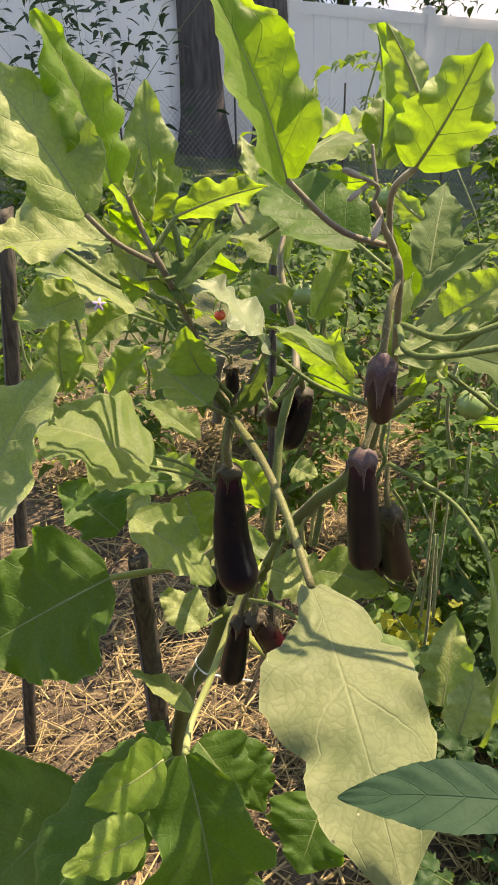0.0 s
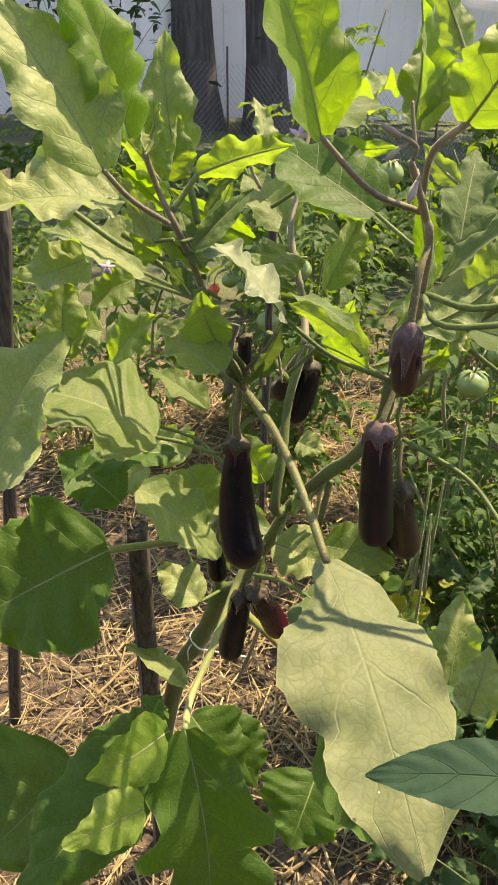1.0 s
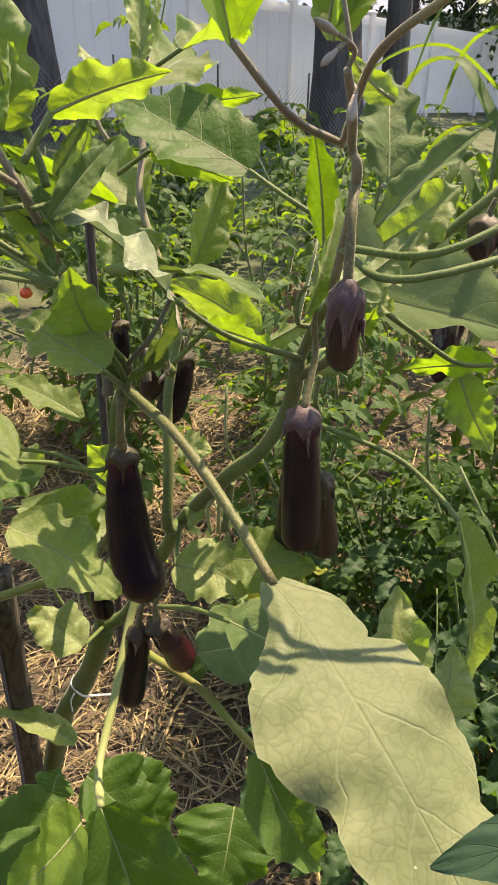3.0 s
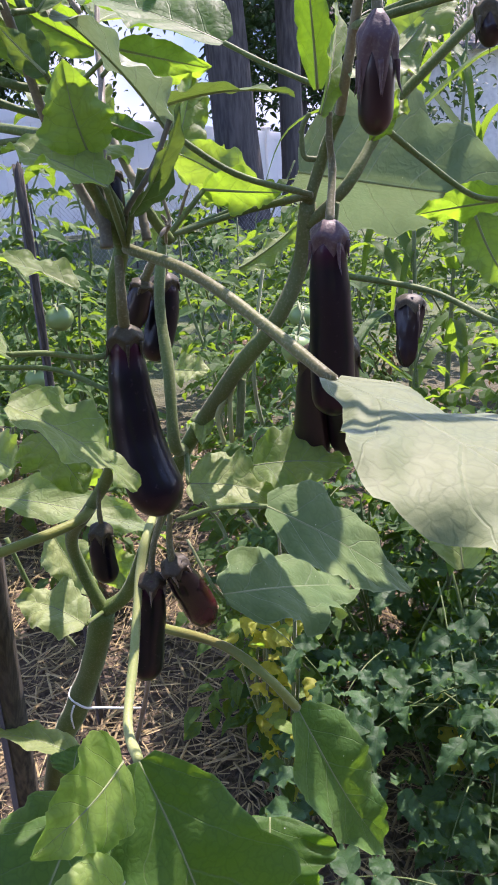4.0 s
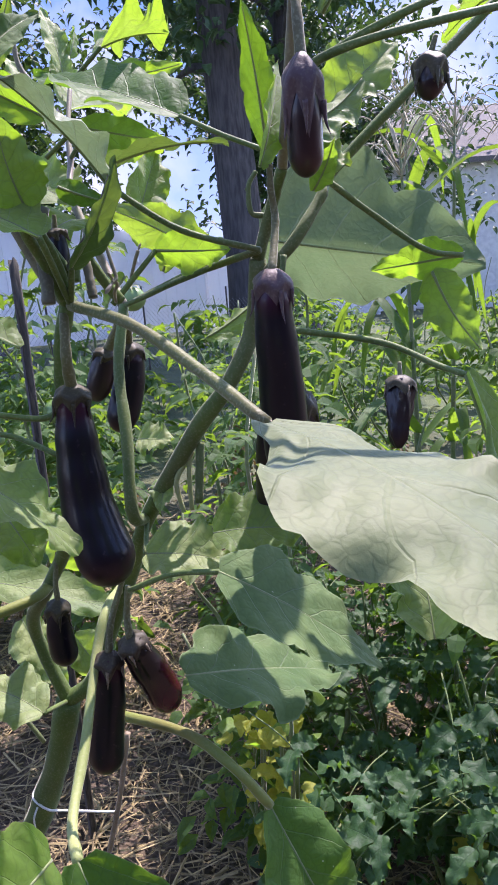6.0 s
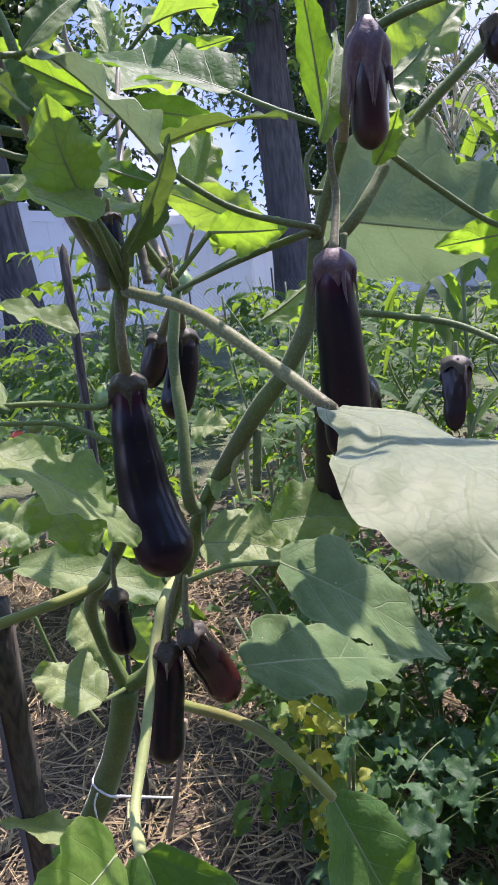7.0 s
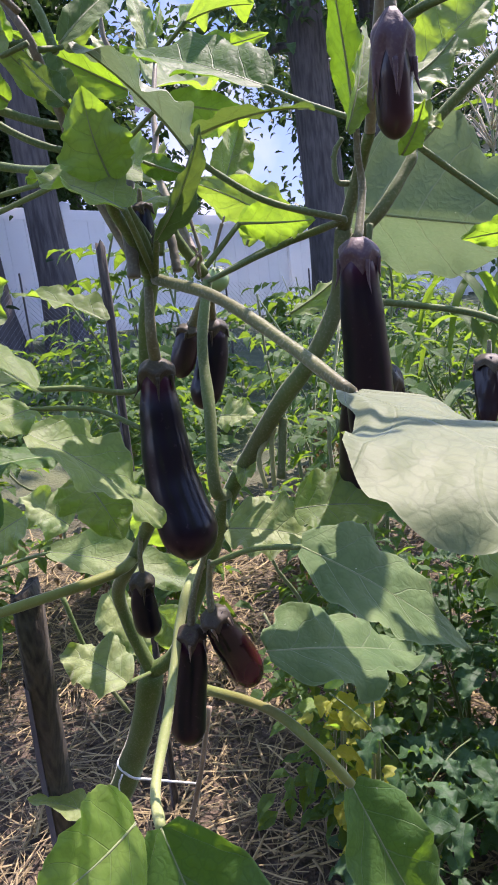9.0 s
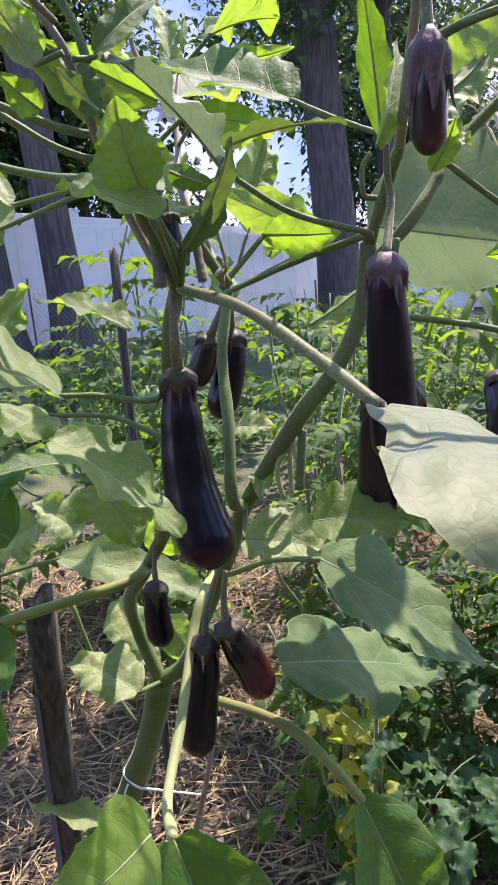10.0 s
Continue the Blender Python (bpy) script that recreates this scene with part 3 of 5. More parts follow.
def bark_trunk(points, r0, r1, seed):
    rnd = random.Random(seed)
    line = spline(points, 10)
    bm = bmesh.new()
    sides, ph = 18, rnd.uniform(0, 6)
    rings = []
    for i, q in enumerate(line):
        u = i / (len(line) - 1)
        flare = 1 + 0.55 * math.exp(-u * 22)
        ring = []
        for k in range(sides):
            a = 2 * math.pi * k / sides
            r = (r0 + (r1 - r0) * u) * flare * (1 + 0.05 * math.sin(3 * a + ph) + 0.05 * noise.noise((math.cos(a) * 2, math.sin(a) * 2, q.z * 3 + seed)))
            ring.append(bm.verts.new((q.x + r * math.cos(a), q.y + r * math.sin(a), q.z)))
        rings.append(ring)
    for a, b in zip(rings, rings[1:]):
        for k in range(sides):
            bm.faces.new((a[k], a[(k + 1) % sides], b[(k + 1) % sides], b[k]))
    bm.faces.new(rings[-1])
    return bm


def foliage(bm, centre, spread, count, length, rnd, droop=0.3, clumps=0):
    """Many small leaves in uneven clumps round a centre."""
    c = Vector(centre)
    cores = [Vector((rnd.gauss(0, spread[0]), rnd.gauss(0, spread[1]), rnd.gauss(0, spread[2]))) for _ in range(clumps or 1)]
    for i in range(count):
        core = cores[rnd.randrange(len(cores))] if clumps else Vector((0, 0, 0))
        k = 0.28 if clumps else 1.0
        p = c + core + Vector((rnd.gauss(0, spread[0] * k), rnd.gauss(0, spread[1] * k), rnd.gauss(0, spread[2] * k)))
        a = rnd.uniform(0, 6.283)
        d = Vector((math.cos(a), math.sin(a), rnd.uniform(-0.9, 0.5) - droop))
        up = Vector((rnd.gauss(0, 0.5), rnd.gauss(0, 0.5), 1))
        ln = length * rnd.uniform(0.6, 1.3)
        small_leaf(bm, p, d, up, ln, ln * rnd.uniform(0.4, 0.6))
    return bm


def make_tree(x, y, lean, r, height, seed, crown_at, crown_spread, leaves, label):
    rnd = random.Random(seed)
    z0 = ground_height(x, y)
    root = thing("tree", (x, y, z0), label, "tree", "trees by the fence")
    top = Vector((x + lean[0] * height, y + lean[1] * height, z0 + height))
    mid = Vector((x + lean[0] * height * 0.5 + 0.04, y + lean[1] * height * 0.5, z0 + height * 0.5))
    part("trunk", bark_trunk([(x, y, z0 - 0.05), mid, top], r, r * 0.55, seed), BARK, root)
    for k in range(7):
        f = rnd.uniform(0.42, 0.95)
        s = Vector((x, y, z0)).lerp(top, f)
        a = rnd.uniform(0, 6.283)
        e = s + Vector((math.cos(a), math.sin(a), rnd.uniform(0.0, 0.7))) * rnd.uniform(0.9, 2.2)
        m = s.lerp(e, 0.5) + Vector((0, 0, 0.2))
        part("limb", tube([s, m, e], r * 0.30, r * 0.08, 7), BARK, root)
    bm = foliage(bmesh.new(), (x + crown_at[0], y + crown_at[1], z0 + crown_at[2]), crown_spread, leaves, 0.24, rnd, 0.3, 90)
    part("crown", bm, TREE_LEAF, root, smooth=False)
    return root


make_tree(-0.40, 10.0, (-0.05, 0.0), 0.23, 9.0, 11, (0, 0, 8.0), (1.6, 1.6, 1.0), 3000, "tall tree with a dark bare trunk before the fence")
make_tree(-1.28, 10.0, (-0.02, 0.0), 0.24, 9.5, 12, (0, 0, 8.4), (1.6, 1.6, 1.0), 2500, "tall tree with a dark bare trunk before the fence")
make_tree(3.82, 12.0, (-0.055, 0.0), 0.36, 9.5, 13, (-0.2, 0, 7.6), (1.8, 1.8, 1.3), 5000, "thick dark tree trunk against the bright sky")
make_tree(4.74, 12.1, (-0.02, 0.0), 0.20, 8.5, 14, (0.4, 0, 7.0), (1.8, 1.8, 1.4), 4000, "slim dark tree trunk before the fence")
for k, (x, y, z, n, sp) in enumerate([(-3.8, 17.0, 4.0, 10000, (1.5, 1.2, 1.4)), (-2.3, 18.0, 3.6, 12000, (1.5, 1.2, 1.5)), (-1.1, 19.0, 4.2, 11000, (1.6, 1.2, 1.5)), (0.7, 21.0, 2.6, 2600, (0.8, 1.0, 0.7)),
                                     (8.1, 20.0, 4.0, 8000, (1.4, 1.4, 1.8)), (10.1, 21.0, 4.0, 3600, (2.0, 1.5, 2.0)), (8.1, 24.0, 7.6, 6000, (1.8, 1.4, 1.6)), (-0.1, 24.0, 8.9, 3000, (2.6, 1.4, 0.9))]):
    make_tree(x, y, (0.01, 0.0), 0.2, z + 1.2, 30 + k, (0, 0, z + 0.9), sp, n, "leafy tree in shade beyond the fence")



# ---- garden plants behind ----
def compound_leaf(bm, base, d, length, rnd, size=1.0):
    """A drooping compound leaf of several pairs of lobed leaflets."""
    d = d.normalized()
    side = d.cross(Vector((0, 0, 1)))
    side = side.normalized() if side.length > 0.01 else Vector((1, 0, 0))
    for k in range(1, 5):
        u = k / 4
        p = base + d * length * u + Vector((0, 0, -0.35 * length * u * u))
        ln = length * 0.42 * (1.05 - 0.25 * abs(u - 0.6)) * size
        fwd = (d + Vector((0, 0, -0.5 * u))).normalized()
        if k == 4:
            small_leaf(bm, p, fwd, Vector((rnd.gauss(0, 0.3), rnd.gauss(0, 0.3), 1)), ln * 1.15, ln * 0.6, 0.4)
        else:
            for sgn in (-1, 1):
                small_leaf(bm, p, fwd * 0.6 + side * sgn + Vector((0, 0, rnd.uniform(-0.5, 0.1))), Vector((rnd.gauss(0, 0.35), rnd.gauss(0, 0.35), 1)), ln * rnd.uniform(0.7, 1.05), ln * 0.5, 0.4)


def tomato_fruit(at, r, material, parent, seed):
    rnd = random.Random(seed)
    bm = bmesh.new()
    bmesh.ops.create_uvsphere(bm, u_segments=16, v_segments=10, radius=r)
    for v in bm.verts:
        v.co.z *= 0.88
        a = math.atan2(v.co.y, v.co.x)
        v.co += v.co.normalized() * r * 0.03 * math.sin(5 * a + seed) * (1 - abs(v.co.z) / r)
        v.co += Vector(at)
    ob = part("tomato", bm, material, parent)
    bm = bmesh.new()
    for k in range(5):
        a = k * 1.257 + rnd.random()
        small_leaf(bm, Vector(at) + Vector((0, 0, r * 0.86)), Vector((math.cos(a), math.sin(a), 0.1)), Vector((0, 0, 1)), r * 1.0, r * 0.3, 0.5)
    top = Vector(at) + Vector((0, 0, r * 0.85))
    sweep(bm, spline([top, top + Vector((0.005, 0, 0.02)), top + Vector((0.015, 0.01, 0.035))], 3), lambda u: 0.0018, 5)
    part("calyx", bm, VINE, ob)


def make_tomato(x, y, height, width, seed, leaves=34, fruits=(), label="staked tomato plant with drooping green leaves", leaf_len=0.15, material=None, dry=0):
    rnd = random.Random(seed)
    z0 = ground_height(x, y)
    root = thing("tomato_plant", (x, y, z0), label, "tomato plant", "tomato plants in the bed")
    stems = []
    for k in range(3):
        a = rnd.uniform(0, 6.283)
        pts = [Vector((x, y, z0))]
        for i in range(1, 6):
            u = i / 5
            pts.append(Vector((x + math.cos(a) * width * 0.5 * u + rnd.gauss(0, 0.04), y + math.sin(a) * width * 0.5 * u + rnd.gauss(0, 0.04), z0 + height * u * (1 - 0.12 * k))))
        stems.append(spline(pts, 5))
        part("stem", tube(pts, 0.008, 0.003, 6, 5), VINE, root)
    bm = bmesh.new()
    for i in range(leaves):
        st = stems[rnd.randrange(3)]
        p = st[int(rnd.uniform(0.15, 1.0) * (len(st) - 1))]
        a = rnd.uniform(0, 6.283)
        compound_leaf(bm, p, Vector((math.cos(a), math.sin(a), rnd.uniform(-0.1, 0.7))), leaf_len * rnd.uniform(0.6, 1.25), rnd)
    part("foliage", bm, material or TOMATO_LEAF, root, smooth=False)
    if dry:
        bm = bmesh.new()
        for i in range(dry):
            st = stems[rnd.randrange(3)]
            p = st[int(rnd.uniform(0.05, 0.6) * (len(st) - 1))]
            a = rnd.uniform(0, 6.283)
            compound_leaf(bm, p, Vector((math.cos(a), math.sin(a), -0.8)), leaf_len * rnd.uniform(0.5, 0.9), rnd, 0.7)
        part("withered_foliage", bm, BROWN_LEAF, root, "brown withered lower leaves", smooth=False)
    for fx, fy, fz, r, mat in fruits:
        tomato_fruit((fx, fy, fz), r, mat, root, seed)
    return root


def make_stake(x, y, z1, r, seed, lean=(0, 0), label="weathered split wooden garden stake"):
    rnd = random.Random(seed)
    z0 = ground_height(x, y)
    bm = bmesh.new()
    line = [Vector((x, y, z0 - 0.1)).lerp(Vector((x + lean[0], y + lean[1], z1)), i / 12) for i in range(13)]
    rings = []
    for i, q in enumerate(line):
        ring = []
        for k in range(9):
            a = 2 * math.pi * k / 9
            rr = r * (1 + 0.22 * noise.noise((math.cos(a) * 1.5, math.sin(a) * 1.5, q.z * 5 + seed)) + (0.12 if k == 3 else 0))
            top = rnd.uniform(-0.012, 0.014) if i == 12 else 0
            ring.append(bm.verts.new(q + Vector((math.cos(a) * rr, math.sin(a) * rr, top))))
        rings.append(ring)
    for a, b in zip(rings, rings[1:]):
        for k in range(9):
            bm.faces.new((a[k], a[(k + 1) % 9], b[(k + 1) % 9], b[k]))
    bm.faces.new(rings[-1])
    skin = [[v.co.copy() for v in ring] for ring in rings]
    ob = part("garden_stake", bm, STAKE_WOOD, None)
    # a sheet of bark still clings to one side
    bm = bmesh.new()
    outer = []
    for ring in skin:
        c = sum((q for q in ring), Vector()) / 9
        outer.append([[bm.verts.new(c + (q - c) * k) for q in ring[2:7]] for k in (0.98, 1.10)])
    for p, q in zip(outer[1:], outer[2:-1]):
        for k in range(4):
            bm.faces.new((p[1][k], p[1][k + 1], q[1][k + 1], q[1][k]))
        for k in (0, 4):
            bm.faces.new((p[0][k], p[1][k], q[1][k], q[0][k]))
    part("bark_sheet", bm, BARK, ob, "dark clinging bark")
    return tagged(ob, label, "stake", "garden stakes")


def make_bush(x, y, z, spread, count, size, seed, label, name="bean_plant", category="bean plant", material=None, wide=0.8, yellow=0):
    """A low bush of broad leaves on thin stems."""
    rnd = random.Random(seed)
    z0 = ground_height(x, y)
    root = thing(name, (x, y, z0), label, category)
    bm = bmesh.new()
    tips = []
    for k in range(9):
        e = Vector((x + rnd.gauss(0, spread[0]), y + rnd.gauss(0, spread[1]), z0 + z * rnd.uniform(0.6, 1.25)))
        m = Vector((x, y, z0)).lerp(e, 0.5) + Vector((rnd.gauss(0, 0.03), rnd.gauss(0, 0.03), 0.05))
        tips.append(spline([Vector((x, y, z0)), m, e], 6))
        part("stem", tube([Vector((x, y, z0)), m, e], 0.005, 0.002, 6, 5), VINE, root)
    for i in range(count):
        p = Vector((x + rnd.gauss(0, spread[0]), y + rnd.gauss(0, spread[1]), z0 + z * rnd.betavariate(2.2, 1.5)))
        a = rnd.uniform(0, 6.283)
        ln = size * rnd.uniform(0.6, 1.25)
        d = Vector((math.cos(a), math.sin(a), rnd.uniform(-0.9, 0.25))).normalized()
        blade(bm, p, p + d * ln, (rnd.gauss(0, 0.55), rnd.gauss(0, 0.55), 1), ln * wide * rnd.uniform(0.8, 1.1), 10, 0.08, 0.03, 2, 0.03, i, 7, 2, 0.006, 0.72, ((0, 0.5, 0.0, 0.1),))
    part("foliage", bm, material or BEAN_LEAF, root)
    if yellow:
        bm = bmesh.new()
        for i in range(yellow):
            p = Vector((x + rnd.gauss(0, spread[0] * 0.6), y - abs(rnd.gauss(0, spread[1] * 0.6)), z0 + z * rnd.uniform(0.3, 0.8)))
            a = rnd.uniform(0, 6.283)
            blade(bm, p, p + Vector((math.cos(a), math.sin(a), -0.4)) * size * 0.75, (rnd.gauss(0, 0.4), rnd.gauss(0, 0.4), 1), size * 0.6, 14, 0.1, 0.10, 3, 0.14, i, 14, 3, 0.02, 0.68)
        part("yellowed_foliage", bm, YELLOW_LEAF, root, "yellowing leaves")
    return root


def make_toothed(x, y, z, spread, count, size, seed, label, yellow=0):
    """A dense low tomato plant near by: drooping compound leaves of lobed, crumpled leaflets on visible stalks."""
    rnd = random.Random(seed)
    z0 = ground_height(x, y)
    root = thing("tomato_plant", (x, y, z0), label, "tomato plant", "tomato plants in the bed")
    bm, stalks = bmesh.new(), bmesh.new()
    foot = Vector((x, y, z0))
    for k in range(6):
        e = foot + Vector((rnd.gauss(0, spread[0]), rnd.gauss(0, spread[1]), z * rnd.uniform(0.7, 1.1)))
        part("stem", tube([foot, foot.lerp(e, 0.5) + Vector((rnd.gauss(0, 0.03), rnd.gauss(0, 0.03), 0.05)), e], 0.005, 0.002, 6, 5), STEM, root)
    for i in range(count):
        p = foot + Vector((rnd.gauss(0, spread[0]), rnd.gauss(0, spread[1]), z * rnd.betavariate(2.4, 1.4)))
        a = rnd.uniform(0, 6.283)
        d = Vector((math.cos(a), math.sin(a), rnd.uniform(-0.2, 0.5))).normalized()
        run = size * 2.4
        q = [p + d * run * u + Vector((0, 0, -0.45 * run * u * u)) for u in (0.0, 0.35, 0.7, 1.0)]
        sweep(stalks, spline(q, 3), lambda u: 0.0015 - 0.0009 * u, 5)
        side = d.cross(Vector((0, 0, 1))).normalized()
        for u, sgn, k in ((0.45, -1, 0.7), (0.5, 1, 0.7), (0.72, -1, 0.85), (0.78, 1, 0.85), (1.0, 0, 1.1)):
            b = p + d * run * u + Vector((0, 0, -0.45 * run * u * u))
            fwd = (d * (1.0 if sgn == 0 else 0.5) + side * sgn + Vector((0, 0, rnd.uniform(-0.9, -0.1)))).normalized()
            ln = size * k * rnd.uniform(0.8, 1.2)
            blade(bm, b, b + fwd * ln, (rnd.gauss(0, 0.5), rnd.gauss(0, 0.5), 1), ln * rnd.uniform(0.50, 0.68), 16, 0.14, 0.16, 4, 0.15, i * 7 + int(u * 100) + sgn, 18, 4, 0.02, 0.66, ((0, 0.5, 0.0, 0.1),))
    part("foliage", bm, BEAN_LEAF, root)
    tagged(part("leaf_stalk", stalks, STEM, root), kind="stuff")
    if yellow:
        bm = bmesh.new()
        for i in range(yellow):
            p = foot + Vector((rnd.gauss(0, spread[0] * 0.6), -abs(rnd.gauss(0, spread[1] * 0.6)), z * rnd.uniform(0.3, 0.8)))
            a = rnd.uniform(0, 6.283)
            d = Vector((math.cos(a), math.sin(a), -0.4)).normalized()
            blade(bm, p, p + d * size * 0.8, (rnd.gauss(0, 0.4), rnd.gauss(0, 0.4), 1), size * 0.5, 10, 0.1, 0.1, 3, 0.16, i, 16, 3, 0.02, 0.7)
        part("yellowed_foliage", bm, YELLOW_LEAF, root, "yellowing leaves")
    return root


def make_corn(x, y, height, seed, label="tall corn plant with pale drooping tassels"):
    rnd = random.Random(seed)
    z0 = ground_height(x, y)
    root = thing("corn_plant", (x, y, z0), label, "corn plant", "corn plants")
    top = Vector((x + rnd.gauss(0, 0.05), y, z0 + height))
    part("stalk", tube([(x, y, z0), Vector((x, y, z0)).lerp(top, 0.5), top], 0.011, 0.004, 8), VINE, root)
    for k in range(9):
        p = Vector((x, y, z0)).lerp(top, 0.15 + 0.09 * k)
        a = rnd.uniform(0, 6.283)
        out = Vector((math.cos(a), math.sin(a), 0))
        ln = rnd.uniform(0.35, 0.6)
        line = spline([p, p + out * ln * 0.4 + Vector((0, 0, 0.16)), p + out * ln * 0.8 + Vector((0, 0, 0.10)), p + out * ln + Vector((0, 0, -0.12))], 5)
        side = out.cross(Vector((0, 0, 1)))
        bm = bmesh.new()
        uv = bm.loops.layers.uv.new("UVMap")
        rows = []
        for i, q in enumerate(line):
            u = i / (len(line) - 1)
            w = 0.026 * (1 - u) ** 0.6 + 0.001
            rows.append((u, [bm.verts.new(q - side * w + Vector((0, 0, w * 0.5))), bm.verts.new(q), bm.verts.new(q + side * w + Vector((0, 0, w * 0.5)))]))
        for (u0, r0), (u1, r1) in zip(rows, rows[1:]):
            for c in (0, 1):
                f = bm.faces.new((r0[c], r0[c + 1], r1[c + 1], r1[c]))
                for l, q in zip(f.loops, ((u0, c / 2), (u0, (c + 1) / 2), (u1, (c + 1) / 2), (u1, c / 2))):
                    l[uv].uv = q
        part("leaf", bm, TOMATO_LEAF, root)
    bm = bmesh.new()
    for k in range(14):
        a = rnd.uniform(0, 6.283)
        out = Vector((math.cos(a), math.sin(a), 0))
        ln = rnd.uniform(0.14, 0.26)
        s = top - Vector((0, 0, rnd.uniform(0, 0.10)))
        sweep(bm, spline([s, s + out * ln * 0.5 + Vector((0, 0, ln * 0.55)), s + out * ln + Vector((0, 0, ln * rnd.uniform(0.1, 0.5)))], 6), lambda u: 0.0030 - 0.0018 * u, 5)
    part("tassel", bm, TASSEL, root)
    return root


def make_wire_fence():
    """A low run of chicken wire on thin metal posts before the trees."""
    root = thing("wire_fence", (0, 8.6, 0), "sagging chicken wire on thin metal posts", "wire fence")
    for k in range(-2, 5):
        x = -0.77 + 1.15 * k
        y = 8.6 + 0.35 * k
        z = ground_height(x, y)
        part("post", tube([(x, y, z - 0.1), (x + 0.01, y, z + 1.0)], 0.012, 0.011, 6), DARK_METAL, root)
        bm = bmesh.new()
        n = 22
        for i in range(n):
            for s in (-1, 1):
                a = Vector((x, y + 0.02, z)) + Vector((1.15, 0.35, -0.13)) * (i / n)
                e = i / n + s * 0.6
                cut = 1.0
                if e > 1:
                    cut = (1 - i / n) / 0.6
                if e < 0:
                    cut = (i / n) / 0.6
                b = a + Vector((1.15, 0.35, -0.13)) * (s * 0.6 * cut) + Vector((0, 0, 0.85 * cut))
                sweep(bm, [a, b], lambda u: 0.0016, 3, False)
        part("wire_mesh", bm, WIRE, root)


def make_rear_wall():
    """Unseen dark board wall, added behind the viewpoint to darken reflections on the fruit."""
    bm = bmesh.new()
    box(bm, (-7.0, -3.10, -0.05), (7.0, -3.02, 2.5))
    for k in range(70):
        x = -7.0 + 0.2 * k
        box(bm, (x + 0.004, -3.02, 0.02), (x + 0.196, -3.0 + 0.004 * (k % 3), 2.48))
    ob = part("unseen_rear_wall", bm, REAR_BOARD, None, smooth=False)
    tagged(ob, "unseen dark board wall added to darken reflections on the fruit", "wall", kind="structure")


def make_house():
    at = Vector((13.6, 20.5, -1.6))
    root = thing("house", at, "grey sided house wall with a dark roof behind the trees", "house")
    for k in range(26):
        bm = box(bmesh.new(), (at.x - 3.0, at.y - 0.02 - 0.012 * (k % 2), at.z + 0.17 * k), (at.x + 5.0, at.y + 0.2, at.z + 0.17 * k + 0.168))
        part("plank", bm, SIDING, root, smooth=False)
    bm = bmesh.new()
    v = [bm.verts.new(at + Vector(q)) for q in ((-3.4, -0.5, 4.4), (5.4, -0.5, 4.4), (5.4, 4, 6.4), (-3.4, 4, 6.4), (-3.4, -0.5, 4.25), (5.4, -0.5, 4.25), (5.4, 4, 6.25), (-3.4, 4, 6.25))]
    for f in ((0, 1, 2, 3), (7, 6, 5, 4), (0, 4, 5, 1), (1, 5, 6, 2), (2, 6, 7, 3), (3, 7, 4, 0)):
        bm.faces.new([v[i] for i in f])
    part("roof", bm, ROOFING, root, smooth=False)


make_stake(-0.245, 0.98, 1.035, 0.0145, 1, (0.085, -0.276))
make_stake(-0.67, 1.25, 1.33, 0.014, 2, (0.225, -0.05), "weathered brown wooden garden stake")
make_stake(-0.07, 1.62, 1.30, 0.009, 3, (0.035, 0.0), "dark wooden stake among the tomato plants")
G, RD = TOM_GREEN, TOM_RED
make_tomato(0.03, 2.15, 1.36, 0.28, 51, 110, [(-0.06, 1.95, 0.80, 0.03, G), (0.02, 2.0, 0.93, 0.035, G), (0.24, 2.0, 1.18, 0.034, G)], dry=30)
make_tomato(0.47, 1.95, 1.28, 0.42, 52, 110, [(0.31, 1.15, 1.02, 0.026, G), (0.50, 1.6, 0.95, 0.028, G)], dry=30)
make_tomato(-0.55, 2.35, 1.2, 0.4, 53, 50, [(-0.21, 2.00, 0.87, 0.016, RD), (-0.17, 2.05, 0.88, 0.024, G), (-0.13, 2.00, 0.88, 0.016, G)], dry=16)
make_tomato(0.13, 3.0, 1.52, 0.22, 56, 60, [], "tall thin tomato plant climbing before the fence", 0.16)
make_tomato(-0.04, 2.6, 1.27, 0.13, 57, 44, [], "thin tomato plant with wilted lower leaves", 0.13, None, 16)
make_tomato(0.90, 1.6, 1.1, 0.45, 54, 70, [], dry=6)
make_tomato(1.33, 1.8, 1.15, 0.45, 55, 60)
seeds = random.Random(77)
for row, (y, top) in enumerate(((2.7, 1.15), (3.3, 1.1), (4.1, 1.1), (5.2, 1.05), (6.5, 0.95))):
    for k in range(7 + row):
        x = -1.45 - 0.065 * y - 0.35 * row + k * 0.72 + seeds.uniform(-0.15, 0.15)
        if row in (1, 2) and -1.15 < x < -0.45:
            continue
        low = 1.0 if x > 0.25 * y - 0.3 else (0.8 if row == 0 else 0.5)
        make_tomato(x, y + seeds.uniform(-0.2, 0.2), top * low * seeds.uniform(0.8, 1.1), 0.55, 100 + row * 20 + k, (22 if abs(x) < 0.8 else 36) if row < 2 else 36, [], "bushy tomato plant in a dense row", 0.17 + 0.03 * row, None, (34 if abs(x) < 0.8 else 14) if row < 2 else 0)
make_tomato(0.38, 1.38, 0.60, 0.4, 60, 44, [], "low sprawling tomato vine with pale new leaves", 0.11)
make_tomato(0.77, 1.25, 0.85, 0.4, 61, 60, [], "low sprawling tomato vine with pale new leaves", 0.11)
make_tomato(1.12, 1.2, 0.9, 0.4, 62, 60, [], "low sprawling tomato vine with pale new leaves", 0.12)
